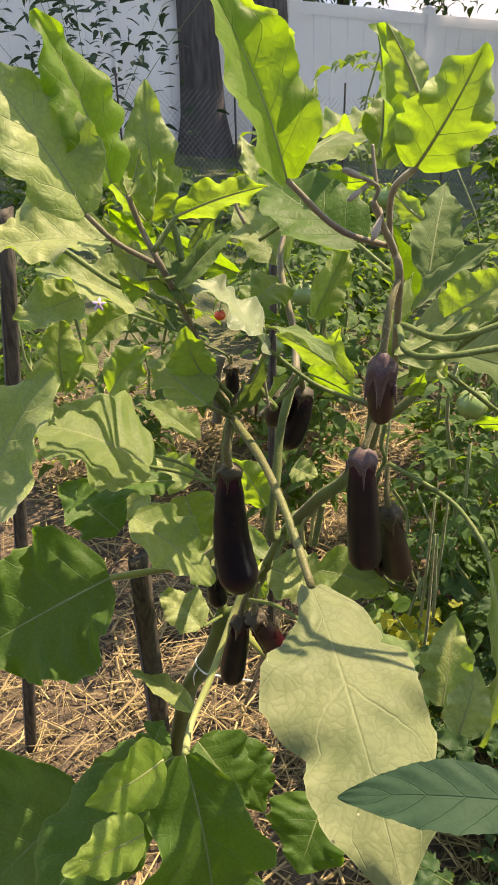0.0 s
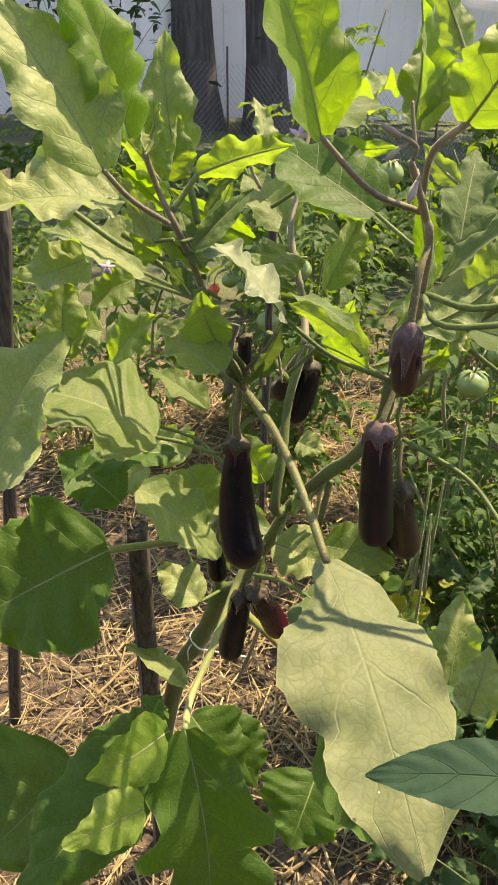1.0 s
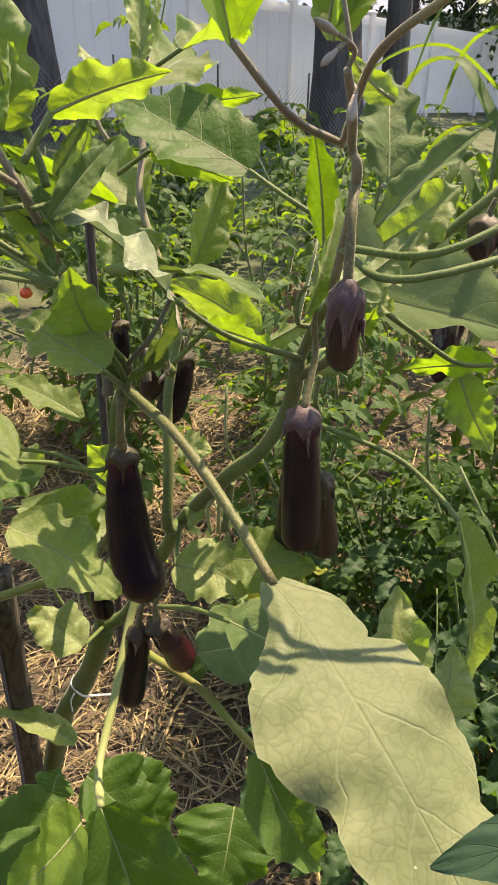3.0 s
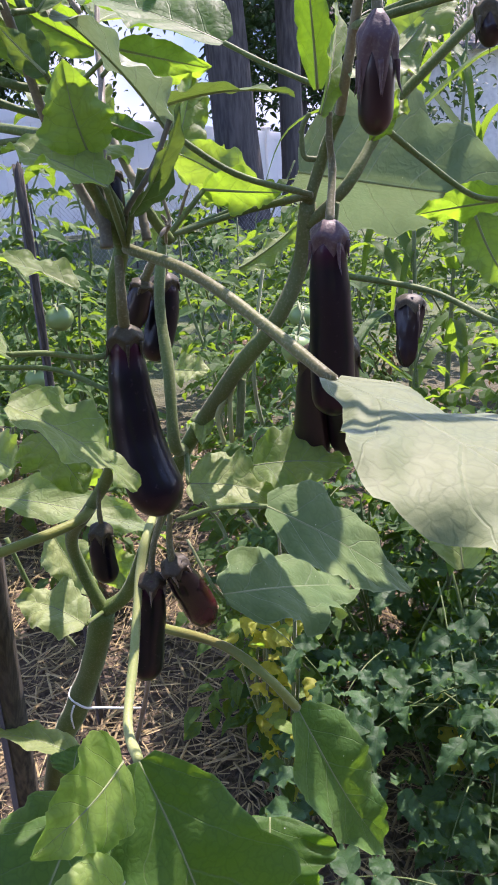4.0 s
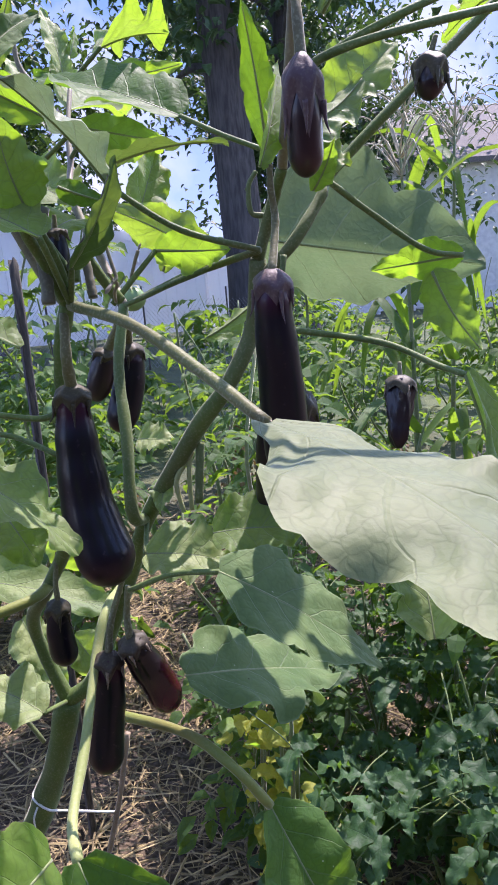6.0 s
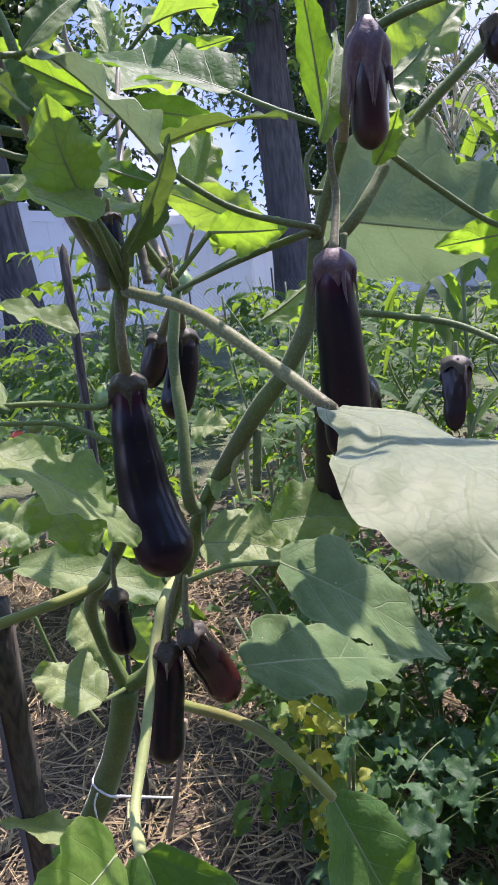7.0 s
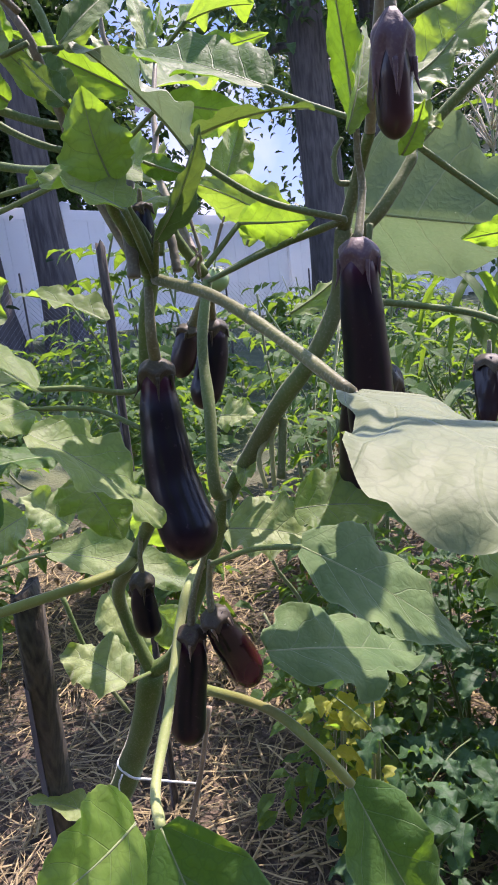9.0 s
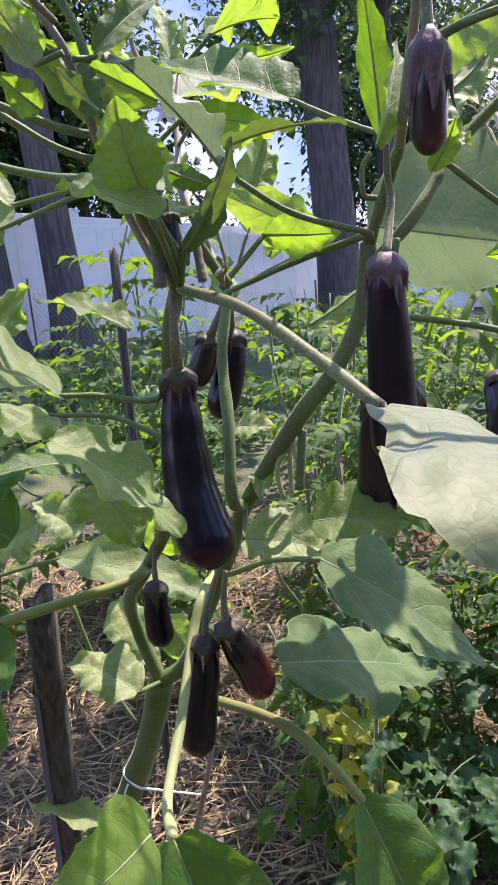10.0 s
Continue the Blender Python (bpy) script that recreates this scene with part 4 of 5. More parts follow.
make_tomato(0.48, 1.42, 1.12, 0.30, 65, 64, [(0.40, 1.36, 0.98, 0.018, G)], "sprawling tomato vine with sunlit yellow-green leaves", 0.10)
make_tomato(0.35, 1.55, 0.95, 0.30, 66, 50, [], "sprawling tomato vine with sunlit yellow-green leaves", 0.10, None, 10)
make_toothed(0.56, 1.08, 0.50, (0.11, 0.11), 60, 0.078, 71, "dark bushy tomato plant in shade with toothed leaves", 8)
make_toothed(0.74, 0.96, 0.62, (0.15, 0.13), 75, 0.080, 72, "dark bushy tomato plant in shade with toothed leaves")
make_toothed(0.53, 0.62, 0.45, (0.12, 0.12), 40, 0.076, 74, "dark bushy tomato plant in shade with toothed leaves")
make_toothed(0.60, 1.40, 0.62, (0.16, 0.13), 60, 0.070, 76, "dark bushy tomato plant in shade with toothed leaves")
make_toothed(0.98, 1.30, 0.80, (0.17, 0.13), 60, 0.072, 79, "dark bushy tomato plant in shade with toothed leaves")
make_bush(0.29, 1.20, 0.40, (0.06, 0.08, 0), 24, 0.050, 73, "small bean bush with yellowing leaves on the straw", yellow=18)
make_bush(-2.25, 8.4, 1.85, (0.55, 0.3, 0), 380, 0.17, 75, "dark slender-leaved shrub before the fence", "shrub", "shrub", SHRUB_LEAF, 0.36)
make_corn(1.16, 2.2, 1.52, 81)
make_corn(1.35, 2.35, 1.62, 82)
make_corn(1.61, 2.15, 1.5, 83)
make_corn(1.42, 2.7, 1.75, 84)
make_bush(0.26, 1.20, 0.68, (0.06, 0.06, 0), 26, 0.050, 78, "low vine with bright yellow leaves over the straw", "yellowing_vine", "vine", BACKLIT_LEAF, 0.7, 60)
make_wire_fence()
make_house()
make_rear_wall()



# ---- the eggplant ----
PLANT_AT = Vector((-0.13, 0.80, 0.0))
plant = thing("eggplant_plant", PLANT_AT, "tall eggplant bush with dark purple fruit, tied to a stake", "eggplant plant")


def stem(points, r0, r1, material=STEM, name="branch", parent=None, sides=10, seed=1):
    return part(name, tube(points, r0, r1, sides, 7, 0.05, seed), material, parent or plant)


def leaf(base, tip, normal, width, fold=19, arch=0.06, wave=0.085, seed=1, material=EGG_LEAF, stalk=(), stalk_r=0.0019, lobes=3, lobe=0.13, label="", stalk_material=None, peak=0.74, bites=(), curl=None, rib=True):
    """One leaf: blade, and its petiole from the branch with the raised midrib that it runs into."""
    ob = part("leaf", blade(bmesh.new(), base, tip, normal, width, fold, arch, wave, lobes, lobe, seed, peak=peak, bites=bites, curl=curl), material, plant, label)
    b, t = Vector(base), Vector(tip)
    n = Vector(normal)
    a = t - b
    n = (n - a * n.dot(a) / a.length_squared).normalized()
    line = [b + a * u + n * (arch * a.length * 4 * u * (1 - u) - 0.0004) for u in (0.0, 0.2, 0.4, 0.6, 0.8, 0.96)]
    skew = random.Random(seed)
    k = skew.uniform(-0.05, 0.05)
    s = a.cross(n).normalized()
    line = [q + s * k * a.length * math.sin(math.pi * u) for q, u in zip(line, (0.0, 0.2, 0.4, 0.6, 0.8, 0.96))]
    if rib:
        part("midrib", tube(line, min(stalk_r, 0.0024) * 0.6, 0.0003, 6, 4), RIB, ob)
    if stalk:
        part("petiole", tube([*stalk, b], stalk_r * 1.15, stalk_r, 8, 7, 0.04, seed), stalk_material or STEM, ob)
    return ob


def eggplant(axis, radii, stalk, material=SKIN, calyx_len=0.03, seed=1, label="", stalk_r=0.0035, calyx_material=None, sepal_material=None, crumple=0.0):
    """A fruit along a bent axis: glossy body, calyx with pointed sepals, and the thick stalk it hangs by."""
    rnd = random.Random(seed)
    line = spline(axis, 10)
    n = len(line) - 1

    total = sum((b - a).length for a, b in zip(line, line[1:]))
    end = min(0.42, 1.25 * radii[-1] / total)

    def radius(u):
        k = u * (len(radii) - 1)
        i = min(int(k), len(radii) - 2)
        f = k - i
        f = f * f * (3 - 2 * f)
        r = radii[i] * (1 - f) + radii[i + 1] * f
        if u > 1 - end:
            r *= math.sqrt(max(0.0, 1 - ((u - 1 + end) / end) ** 2)) * 0.999 + 0.001
        return r

    # rings crowd towards the rounded end
    us = [(1 - end) * i / 26 for i in range(27)] + [1 - end + end * math.sin(math.pi / 2 * q / 12) for q in range(1, 13)]
    fine = []
    for u in us:
        j = min(int(u * n), n - 1)
        fine.append(line[j].lerp(line[j + 1], u * n - j))
    m = len(us) - 1
    bm = sweep(bmesh.new(), fine, lambda u: max(0.0005, radius(us[int(round(u * m))])), 28)
    if crumple:
        # a dried fruit: deep lengthwise wrinkles and dents
        for k, v in enumerate(bm.verts):
            q = min(fine, key=lambda p: (p - v.co).length)
            w = math.sin(0.9 * (k % 28) + 5 * (k // 28) / m) * 0.6 + math.sin(2.1 * (k % 28) + 11 * (k // 28) / m) * 0.4
            v.co = q + (v.co - q) * (1 - crumple * (0.6 + 0.7 * w))
    body = part("eggplant", bm, material, plant, label)
    # calyx: a cap over the shoulder that splits into pointed sepals
    bm = bmesh.new()
    sides = 40
    d0 = (line[2] - line[0]).normalized()
    side = d0.orthogonal().normalized()
    up = d0.cross(side)
    rings = []
    tips = [rnd.uniform(0.75, 1.25) for _ in range(5)]
    for i in range(9):
        f = i / 8
        ring = []
        for k in range(sides):
            a = 2 * math.pi * k / sides
            lobe_pos = (k / sides * 5) % 1.0
            reach = 0.48 + 0.52 * tips[int(k / sides * 5)] * (1 - abs(lobe_pos - 0.5) * 2) ** 1.3
            along = calyx_len * reach * f
            kk = min(along / total, 0.9) * n
            j = min(int(kk), n - 1)
            q = line[j].lerp(line[j + 1], kk - j) - d0 * calyx_len * 0.16 * (1 - f)
            r = (radius(along / total) + 0.0009 + 0.0020 * math.sin(math.pi * min(1.0, f * 1.15)) + 0.0005 * math.sin(5 * a) * math.sin(3 * f)) * (0.42 + 0.58 * min(1.0, f * 2.2) ** 0.6) - 0.0006 * f**6
            ring.append(bm.verts.new(q + (side * math.cos(a) + up * math.sin(a)) * r))
        rings.append(ring)
    for a, b in zip(rings, rings[1:]):
        for k in range(sides):
            bm.faces.new((a[k], a[(k + 1) % sides], b[(k + 1) % sides], b[k]))
    bm.faces.new(rings[0][::-1])
    part("calyx", bm, calyx_material or CALYX, body)
    # free, curling sepal tips round the rim of the cap
    for k in range(5):
        a = 2 * math.pi * (k + 0.5) / 5 + rnd.uniform(-0.25, 0.25)
        out = side * math.cos(a) + up * math.sin(a)
        r = radius(min(0.9, calyx_len * 0.7 / total)) + 0.0012
        q = line[min(n, int(calyx_len * 0.7 / total * n))] + out * r
        ln = calyx_len * rnd.uniform(0.25, 0.6)
        flare = rnd.uniform(0.1, 0.8)
        strip = spline([q - d0 * 0.003, q + d0 * ln * 0.5 + out * ln * 0.15 * flare, q + d0 * ln + out * ln * 0.55 * flare], 5)
        part("sepal", sweep(bmesh.new(), strip, lambda u: 0.0015 * (1.05 - u), 6), sepal_material or calyx_material or CALYX, body)
    if stalk:
        part("stalk", tube([*stalk, line[0] - d0 * calyx_len * 0.05], stalk_r * 0.85, stalk_r * 1.25, 10, 7, 0.05, seed), FRUIT_STALK, body)
    return body


def flower(at, facing, size, seed):
    """An open lilac flower: five joined petals and a yellow cone of stamens."""
    rnd = random.Random(seed)
    at, f = Vector(at), Vector(facing).normalized()
    s = f.orthogonal().normalized()
    t = f.cross(s)
    bm = bmesh.new()
    ring = []
    for k in range(20):
        a = 2 * math.pi * k / 20
        r = size * (0.62 + 0.38 * math.cos(5 * a) * 0.9) * rnd.uniform(0.92, 1.05)
        mid = size * 0.3
        ring.append((bm.verts.new(at + (s * math.cos(a) + t * math.sin(a)) * mid + f * 0.1 * size), bm.verts.new(at + (s * math.cos(a) + t * math.sin(a)) * r - f * rnd.uniform(0.0, 0.25) * size)))
    core = bm.verts.new(at)
    for k in range(20):
        p, q = ring[k], ring[(k + 1) % 20]
        bm.faces.new((core, p[0], q[0]))
        bm.faces.new((p[0], p[1], q[1], q[0]))
    ob = part("flower", bm, PETAL, plant, "lilac eggplant flower")
    bm = sweep(bmesh.new(), [at, at + f * size * 0.5], lambda u: size * (0.16 - 0.08 * u), 8)
    part("stamens", bm, YELLOW_STAMEN, ob)
    part("flower_stalk", tube([at - f * size * 1.6 + Vector((0, 0, size)), at - f * size * 0.6, at], 0.0016, 0.002, 6), PURPLE_STEM, ob)


def bud(points, r, seed):
    """A nodding flower bud on its stalk."""
    ob = part("bud", tube(points, 0.0011, 0.0013, 6), PURPLE_STEM, plant)
    p, q = Vector(points[-2]), Vector(points[-1])
    d = (q - p).normalized()
    line = [q + d * r * 4.2 * i / 8 for i in range(9)]
    part("bud_head", sweep(bmesh.new(), line, lambda u: r * (0.16 + math.sin(math.pi * (0.10 + 0.84 * u**1.3)) * 0.52), 9), BUD_SKIN, ob)


def twine(loop, tail):
    ob = part("twine", tube(loop, 0.0014, 0.0014, 6), STRING, None)
    part("loose_end", tube(tail, 0.0010, 0.0008, 6), STRING, ob)
    return tagged(ob, "white twine tying the stem to its stake", "twine")



stem([(-0.215, 0.930, -0.030), (-0.195, 0.880, 0.400), (-0.143, 0.806, 0.692), (-0.113, 0.787, 0.772), (-0.088, 0.772, 0.837), (-0.069, 0.756, 0.907)], 0.0145, 0.0120, name="main_stem")
stem([(-0.069, 0.756, 0.907), (-0.083, 0.764, 0.957), (-0.087, 0.755, 0.998), (-0.070, 0.719, 1.040), (-0.047, 0.667, 1.105), (-0.041, 0.633, 1.181), (-0.036, 0.616, 1.246), (-0.028, 0.603, 1.281)], 0.0066, 0.0050)
stem([(-0.069, 0.756, 0.907), (-0.043, 0.748, 0.928), (-0.021, 0.726, 0.988), (0.001, 0.696, 1.054), (0.015, 0.674, 1.101), (0.051, 0.626, 1.178), (0.074, 0.601, 1.216), (0.095, 0.599, 1.255), (0.098, 0.588, 1.298)], 0.0076, 0.0058)
stem([(0.098, 0.588, 1.298), (0.107, 0.578, 1.331), (0.108, 0.557, 1.352)], 0.0042, 0.0034, seed=3)
stem([(0.108, 0.557, 1.352), (0.101, 0.504, 1.438), (0.096, 0.500, 1.458), (0.086, 0.474, 1.480), (0.078, 0.462, 1.498)], 0.0032, 0.0020, material=PURPLE_STEM, seed=3)
stem([(0.098, 0.590, 1.283), (0.117, 0.570, 1.307), (0.141, 0.578, 1.333), (0.162, 0.586, 1.356), (0.290, 0.580, 1.460)], 0.0042, 0.0034, seed=4)
stem([(0.015, 0.674, 1.101), (0.001, 0.648, 1.118), (0.007, 0.669, 1.172), (0.012, 0.699, 1.221), (0.027, 0.731, 1.266)], 0.0052, 0.0044, seed=12)
stem([(-0.028, 0.603, 1.281), (-0.042, 0.619, 1.306), (-0.059, 0.621, 1.351), (-0.069, 0.610, 1.388), (-0.078, 0.594, 1.421), (-0.091, 0.598, 1.448), (-0.100, 0.596, 1.477)], 0.0038, 0.0022, material=PURPLE_STEM)
stem([(0.027, 0.731, 1.266), (0.024, 0.775, 1.293), (0.008, 0.823, 1.357), (0.016, 0.868, 1.396), (0.019, 0.887, 1.421), (0.032, 0.929, 1.470)], 0.0042, 0.0022, material=PURPLE_STEM)
stem([(-0.028, 0.603, 1.281), (-0.037, 0.589, 1.305), (-0.047, 0.575, 1.325), (-0.050, 0.569, 1.339)], 0.004, 0.003)

eggplant([(-0.033, 0.605, 1.226), (-0.034, 0.606, 1.209), (-0.035, 0.604, 1.178), (-0.034, 0.600, 1.143), (-0.029, 0.592, 1.115), (-0.022, 0.584, 1.092)], [.0084, .0112, .0145, .0172, .0195, .0205, .0200], [(-0.031, 0.602, 1.276), (-0.034, 0.595, 1.248)], label="long glossy black-purple eggplant hanging from its stalk", calyx_len=0.024, seed=20)
eggplant([(0.084, 0.524, 1.290), (0.084, 0.526, 1.268), (0.087, 0.531, 1.228), (0.090, 0.537, 1.190), (0.092, 0.540, 1.164)], [.0082, .0110, .0130, .0144, .0148, .0142], [(0.095, 0.544, 1.353), (0.095, 0.545, 1.339), (0.096, 0.544, 1.320)], label="long glossy black-purple eggplant in dense leaves", calyx_material=PURPLE_CALYX, calyx_len=0.026, stalk_r=0.0021, seed=21)
eggplant([(0.113, 0.570, 1.206), (0.122, 0.588, 1.152), (0.132, 0.604, 1.102)], [.0080, .0118, .0142, .0144], [(0.112, 0.585, 1.245), (0.110, 0.572, 1.222)], material=DULL_SKIN, label="dull brownish purple eggplant hanging behind another", calyx_len=0.024, stalk_r=0.0024, seed=22)
eggplant([(0.098, 0.590, 1.196), (0.101, 0.604, 1.140), (0.106, 0.614, 1.088)], [.0075, .0115, .0138, .0138], [(0.106, 0.592, 1.235)], material=DULL_SKIN, label="dull brownish purple eggplant hanging behind another", calyx_len=0.022, stalk_r=0.0022, seed=32)
eggplant([(0.090, 0.474, 1.392), (0.090, 0.475, 1.378), (0.091, 0.478, 1.358), (0.092, 0.481, 1.340)], [.0046, .0078, .0092, .0092, .0080], [(0.101, 0.504, 1.440), (0.094, 0.486, 1.424)], material=YOUNG_SKIN, calyx_material=PURPLE_CALYX, calyx_len=0.034, label="small young eggplant with a long calyx", stalk_r=0.0024, seed=23)
eggplant([(-0.017, 0.623, 1.027), (-0.010, 0.627, 1.008), (0.001, 0.633, 0.979), (0.010, 0.637, 0.950)], [.0085, .0118, .0140, .0146, .0140], [(-0.012, 0.634, 1.066), (-0.016, 0.630, 1.045)], material=RED_SKIN, label="small glossy eggplant flushed dark red", sepal_material=DRY_STEM, calyx_len=0.018, stalk_r=0.0026, seed=24)
eggplant([(-0.034, 0.634, 1.012), (-0.037, 0.636, 0.985), (-0.045, 0.639, 0.940), (-0.049, 0.641, 0.906)], [.0082, .0118, .0140, .0146, .0136], [(-0.013, 0.650, 1.066), (-0.028, 0.640, 1.036)], label="medium glossy black-purple eggplant", sepal_material=DRY_STEM, calyx_len=0.022, stalk_r=0.0026, seed=25)
eggplant([(-0.064, 0.680, 1.043), (-0.066, 0.682, 1.026), (-0.066, 0.685, 1.002), (-0.064, 0.688, 0.983)], [.0062, .0085, .0108, .0114, .0104], [(-0.058, 0.690, 1.082), (-0.063, 0.683, 1.060)], label="small dark eggplant behind a branch", calyx_len=0.020, stalk_r=0.002, seed=26)
eggplant([(0.033, 0.772, 1.228), (0.032, 0.772, 1.208), (0.024, 0.772, 1.178), (0.013, 0.771, 1.152)], [.0090, .0125, .0144, .0146, .0138], [(0.029, 0.745, 1.262), (0.032, 0.760, 1.246)], label="dark purple eggplant behind a green stem", calyx_len=0.020, seed=27)
eggplant([(0.012, 0.757, 1.228), (0.006, 0.760, 1.212), (-0.003, 0.766, 1.184)], [.0075, .0102, .0112, .0104], [(0.029, 0.745, 1.262), (0.020, 0.752, 1.244)], material=DULL_SKIN, label="reddish brown eggplant behind a green stem", calyx_len=0.014, seed=28)

leaf((-0.118, 0.539, 1.476), (-0.190, 0.557, 1.581), (0.54, -0.68, 0.49), 0.077, fold=22, wave=0.06, seed=29, stalk_material=PURPLE_STEM, stalk=[(-0.081, 0.574, 1.431), (-0.103, 0.555, 1.452)])
leaf((-0.105, 0.570, 1.491), (-0.145, 0.572, 1.604), (0.72, -0.64, 0.27), 0.059, fold=24, wave=0.09, lobe=0.16, material=BACKLIT_LEAF, seed=30)
leaf((-0.079, 0.624, 1.457), (-0.088, 0.644, 1.555), (0.30, -0.93, 0.22), 0.054, fold=12, seed=31)
leaf((-0.085, 0.603, 1.456), (-0.076, 0.608, 1.502), (0.89, -0.43, -0.15), 0.029, fold=40, seed=32)
leaf((-0.094, 0.624, 1.451), (-0.141, 0.649, 1.495), (0.41, 0.91, -0.08), 0.035, seed=33)
leaf((-0.126, 0.615, 1.438), (-0.220, 0.569, 1.441), (0.21, -0.35, 0.91), 0.092, seed=34, stalk=[(-0.078, 0.594, 1.421), (-0.103, 0.606, 1.422)])
leaf((-0.055, 0.552, 1.471), (0.012, 0.557, 1.490), (-0.15, 0.95, 0.28), 0.035, wave=0.13, fold=24, curl=(0.3, -0.2), seed=35, stalk=[(-0.072, 0.538, 1.449)])
leaf((-0.062, 0.567, 1.413), (-0.019, 0.605, 1.450), (0.30, -0.82, 0.50), 0.020, fold=26, lobe=0.03, material=GREY_LEAF, seed=36)
leaf((0.007, 0.593, 1.350), (-0.059, 0.576, 1.418), (0.70, 0.11, 0.71), 0.073, fold=12, wave=0.08, curl=(-0.1, 0.15), lobe=0.09, material=MILKY_LEAF, seed=37, stalk=[(0.096, 0.578, 1.304), (0.047, 0.585, 1.321)])

leaf((0.027, 0.473, 1.509), (-0.021, 0.475, 1.622), (0.57, -0.78, 0.25), 0.061, fold=24, wave=0.07, lobes=3, lobe=0.16, material=BACKLIT_LEAF, seed=38, stalk_material=PURPLE_STEM, stalk=[(0.094, 0.510, 1.458), (0.059, 0.487, 1.476)])
leaf((0.015, 0.662, 1.551), (-0.019, 0.674, 1.610), (0.21, 0.98, -0.07), 0.050, seed=39)
leaf((0.026, 0.921, 1.477), (0.017, 0.964, 1.549), (0.37, -0.78, 0.51), 0.031, seed=40)
leaf((0.036, 0.934, 1.498), (0.047, 0.953, 1.530), (0.87, -0.50, -0.00), 0.024, seed=41)
leaf((-0.019, 0.825, 1.435), (-0.034, 0.855, 1.486), (0.70, -0.50, 0.51), 0.031, seed=42)
leaf((0.086, 0.711, 1.406), (-0.012, 0.804, 1.454), (-0.06, -0.51, 0.86), 0.094, fold=14, wave=0.05, lobe=0.10, material=SHADED_LEAF, seed=43, stalk=[(0.141, 0.669, 1.372), (0.113, 0.690, 1.388)])
leaf((0.015, 0.778, 1.411), (0.080, 0.739, 1.391), (0.54, 0.83, 0.11), 0.031, fold=12, lobe=0.08, material=BACKLIT_LEAF, seed=44, stalk=[(-0.012, 0.794, 1.390)])
leaf((0.045, 0.741, 1.324), (0.081, 0.784, 1.393), (0.41, -0.86, 0.32), 0.041, fold=24, lobe=0.05, seed=45)
leaf((0.052, 0.835, 1.483), (0.118, 0.848, 1.496), (-0.15, -0.21, 0.97), 0.113, fold=15, lobe=0.08, seed=46, stalk=[(0.025, 0.877, 1.461)])
leaf((0.085, 0.515, 1.513), (0.080, 0.523, 1.589), (0.89, -0.44, 0.10), 0.044, fold=30, lobe=0.05, material=BACKLIT_LEAF, seed=47)
leaf((0.089, 0.519, 1.506), (0.097, 0.555, 1.564), (0.06, -0.86, 0.51), 0.041, seed=48)
leaf((0.104, 0.476, 1.550), (0.082, 0.476, 1.590), (-0.19, 0.98, -0.12), 0.023, seed=49)
leaf((0.092, 0.389, 1.529), (0.118, 0.382, 1.582), (0.19, -0.95, -0.23), 0.054, fold=18, lobe=0.12, material=BACKLIT_LEAF, seed=50, stalk_material=PURPLE_STEM, stalk=[(0.094, 0.510, 1.458), (0.088, 0.455, 1.503)])
leaf((0.121, 0.508, 1.438), (0.136, 0.561, 1.489), (0.19, -0.71, 0.68), 0.036, fold=12, lobe=0.04, material=GREY_LEAF, seed=51)
leaf((0.110, 0.482, 1.482), (0.089, 0.494, 1.502), (0.25, 0.92, -0.29), 0.017, seed=52)
leaf((0.110, 0.491, 1.419), (0.161, 0.477, 1.472), (-0.73, -0.31, 0.61), 0.028, fold=25, lobe=0.03, material=GREY_LEAF, seed=53)
leaf((0.145, 0.565, 1.387), (0.193, 0.564, 1.422), (-0.42, -0.72, 0.55), 0.048, seed=54)
leaf((0.107, 0.531, 1.370), (0.162, 0.550, 1.400), (0.18, 0.65, -0.74), 0.037, seed=55)
leaf((0.121, 0.551, 1.363), (0.146, 0.542, 1.348), (0.17, -0.71, 0.69), 0.038, seed=56)

leaf((0.078, 0.637, 1.298), (0.010, 0.652, 1.341), (0.20, 0.98, -0.00), 0.043, seed=57, stalk=[(0.027, 0.731, 1.266)])
leaf((-0.025, 0.567, 1.305), (0.006, 0.547, 1.363), (0.48, -0.71, -0.51), 0.022, fold=38, lobe=0.03, material=GREY_LEAF, seed=58, stalk=[(-0.026, 0.598, 1.281)])
leaf((0.088, 0.541, 1.352), (0.121, 0.587, 1.417), (0.60, -0.77, 0.24), 0.024, fold=26, lobe=0.07, seed=59)
leaf((-0.042, 0.543, 1.323), (-0.093, 0.579, 1.348), (0.20, -0.37, 0.91), 0.061, fold=12, wave=0.07, curl=(0.1, 0.1), lobe=0.14, seed=60, stalk=[(-0.026, 0.598, 1.281)])
leaf((-0.061, 0.602, 1.258), (-0.120, 0.638, 1.281), (0.20, -0.27, 0.94), 0.035, seed=61)
leaf((-0.112, 0.618, 1.218), (-0.226, 0.607, 1.271), (0.42, -0.10, 0.90), 0.163, wave=0.035, lobes=3, lobe=0.17, fold=9, curl=(0.05, -0.08), seed=62, stalk=[(-0.036, 0.620, 1.232), (-0.049, 0.607, 1.210), (-0.087, 0.614, 1.216)])
leaf((-0.231, 0.499, 1.247), (-0.162, 0.541, 1.355), (-0.26, -0.83, 0.49), 0.113, seed=63)
leaf((-0.117, 0.553, 1.204), (-0.048, 0.544, 1.135), (0.69, -0.18, 0.71), 0.074, lobe=0.08, fold=12, wave=0.06, label="pale sunlit leaf with a shaded lower half", seed=64)
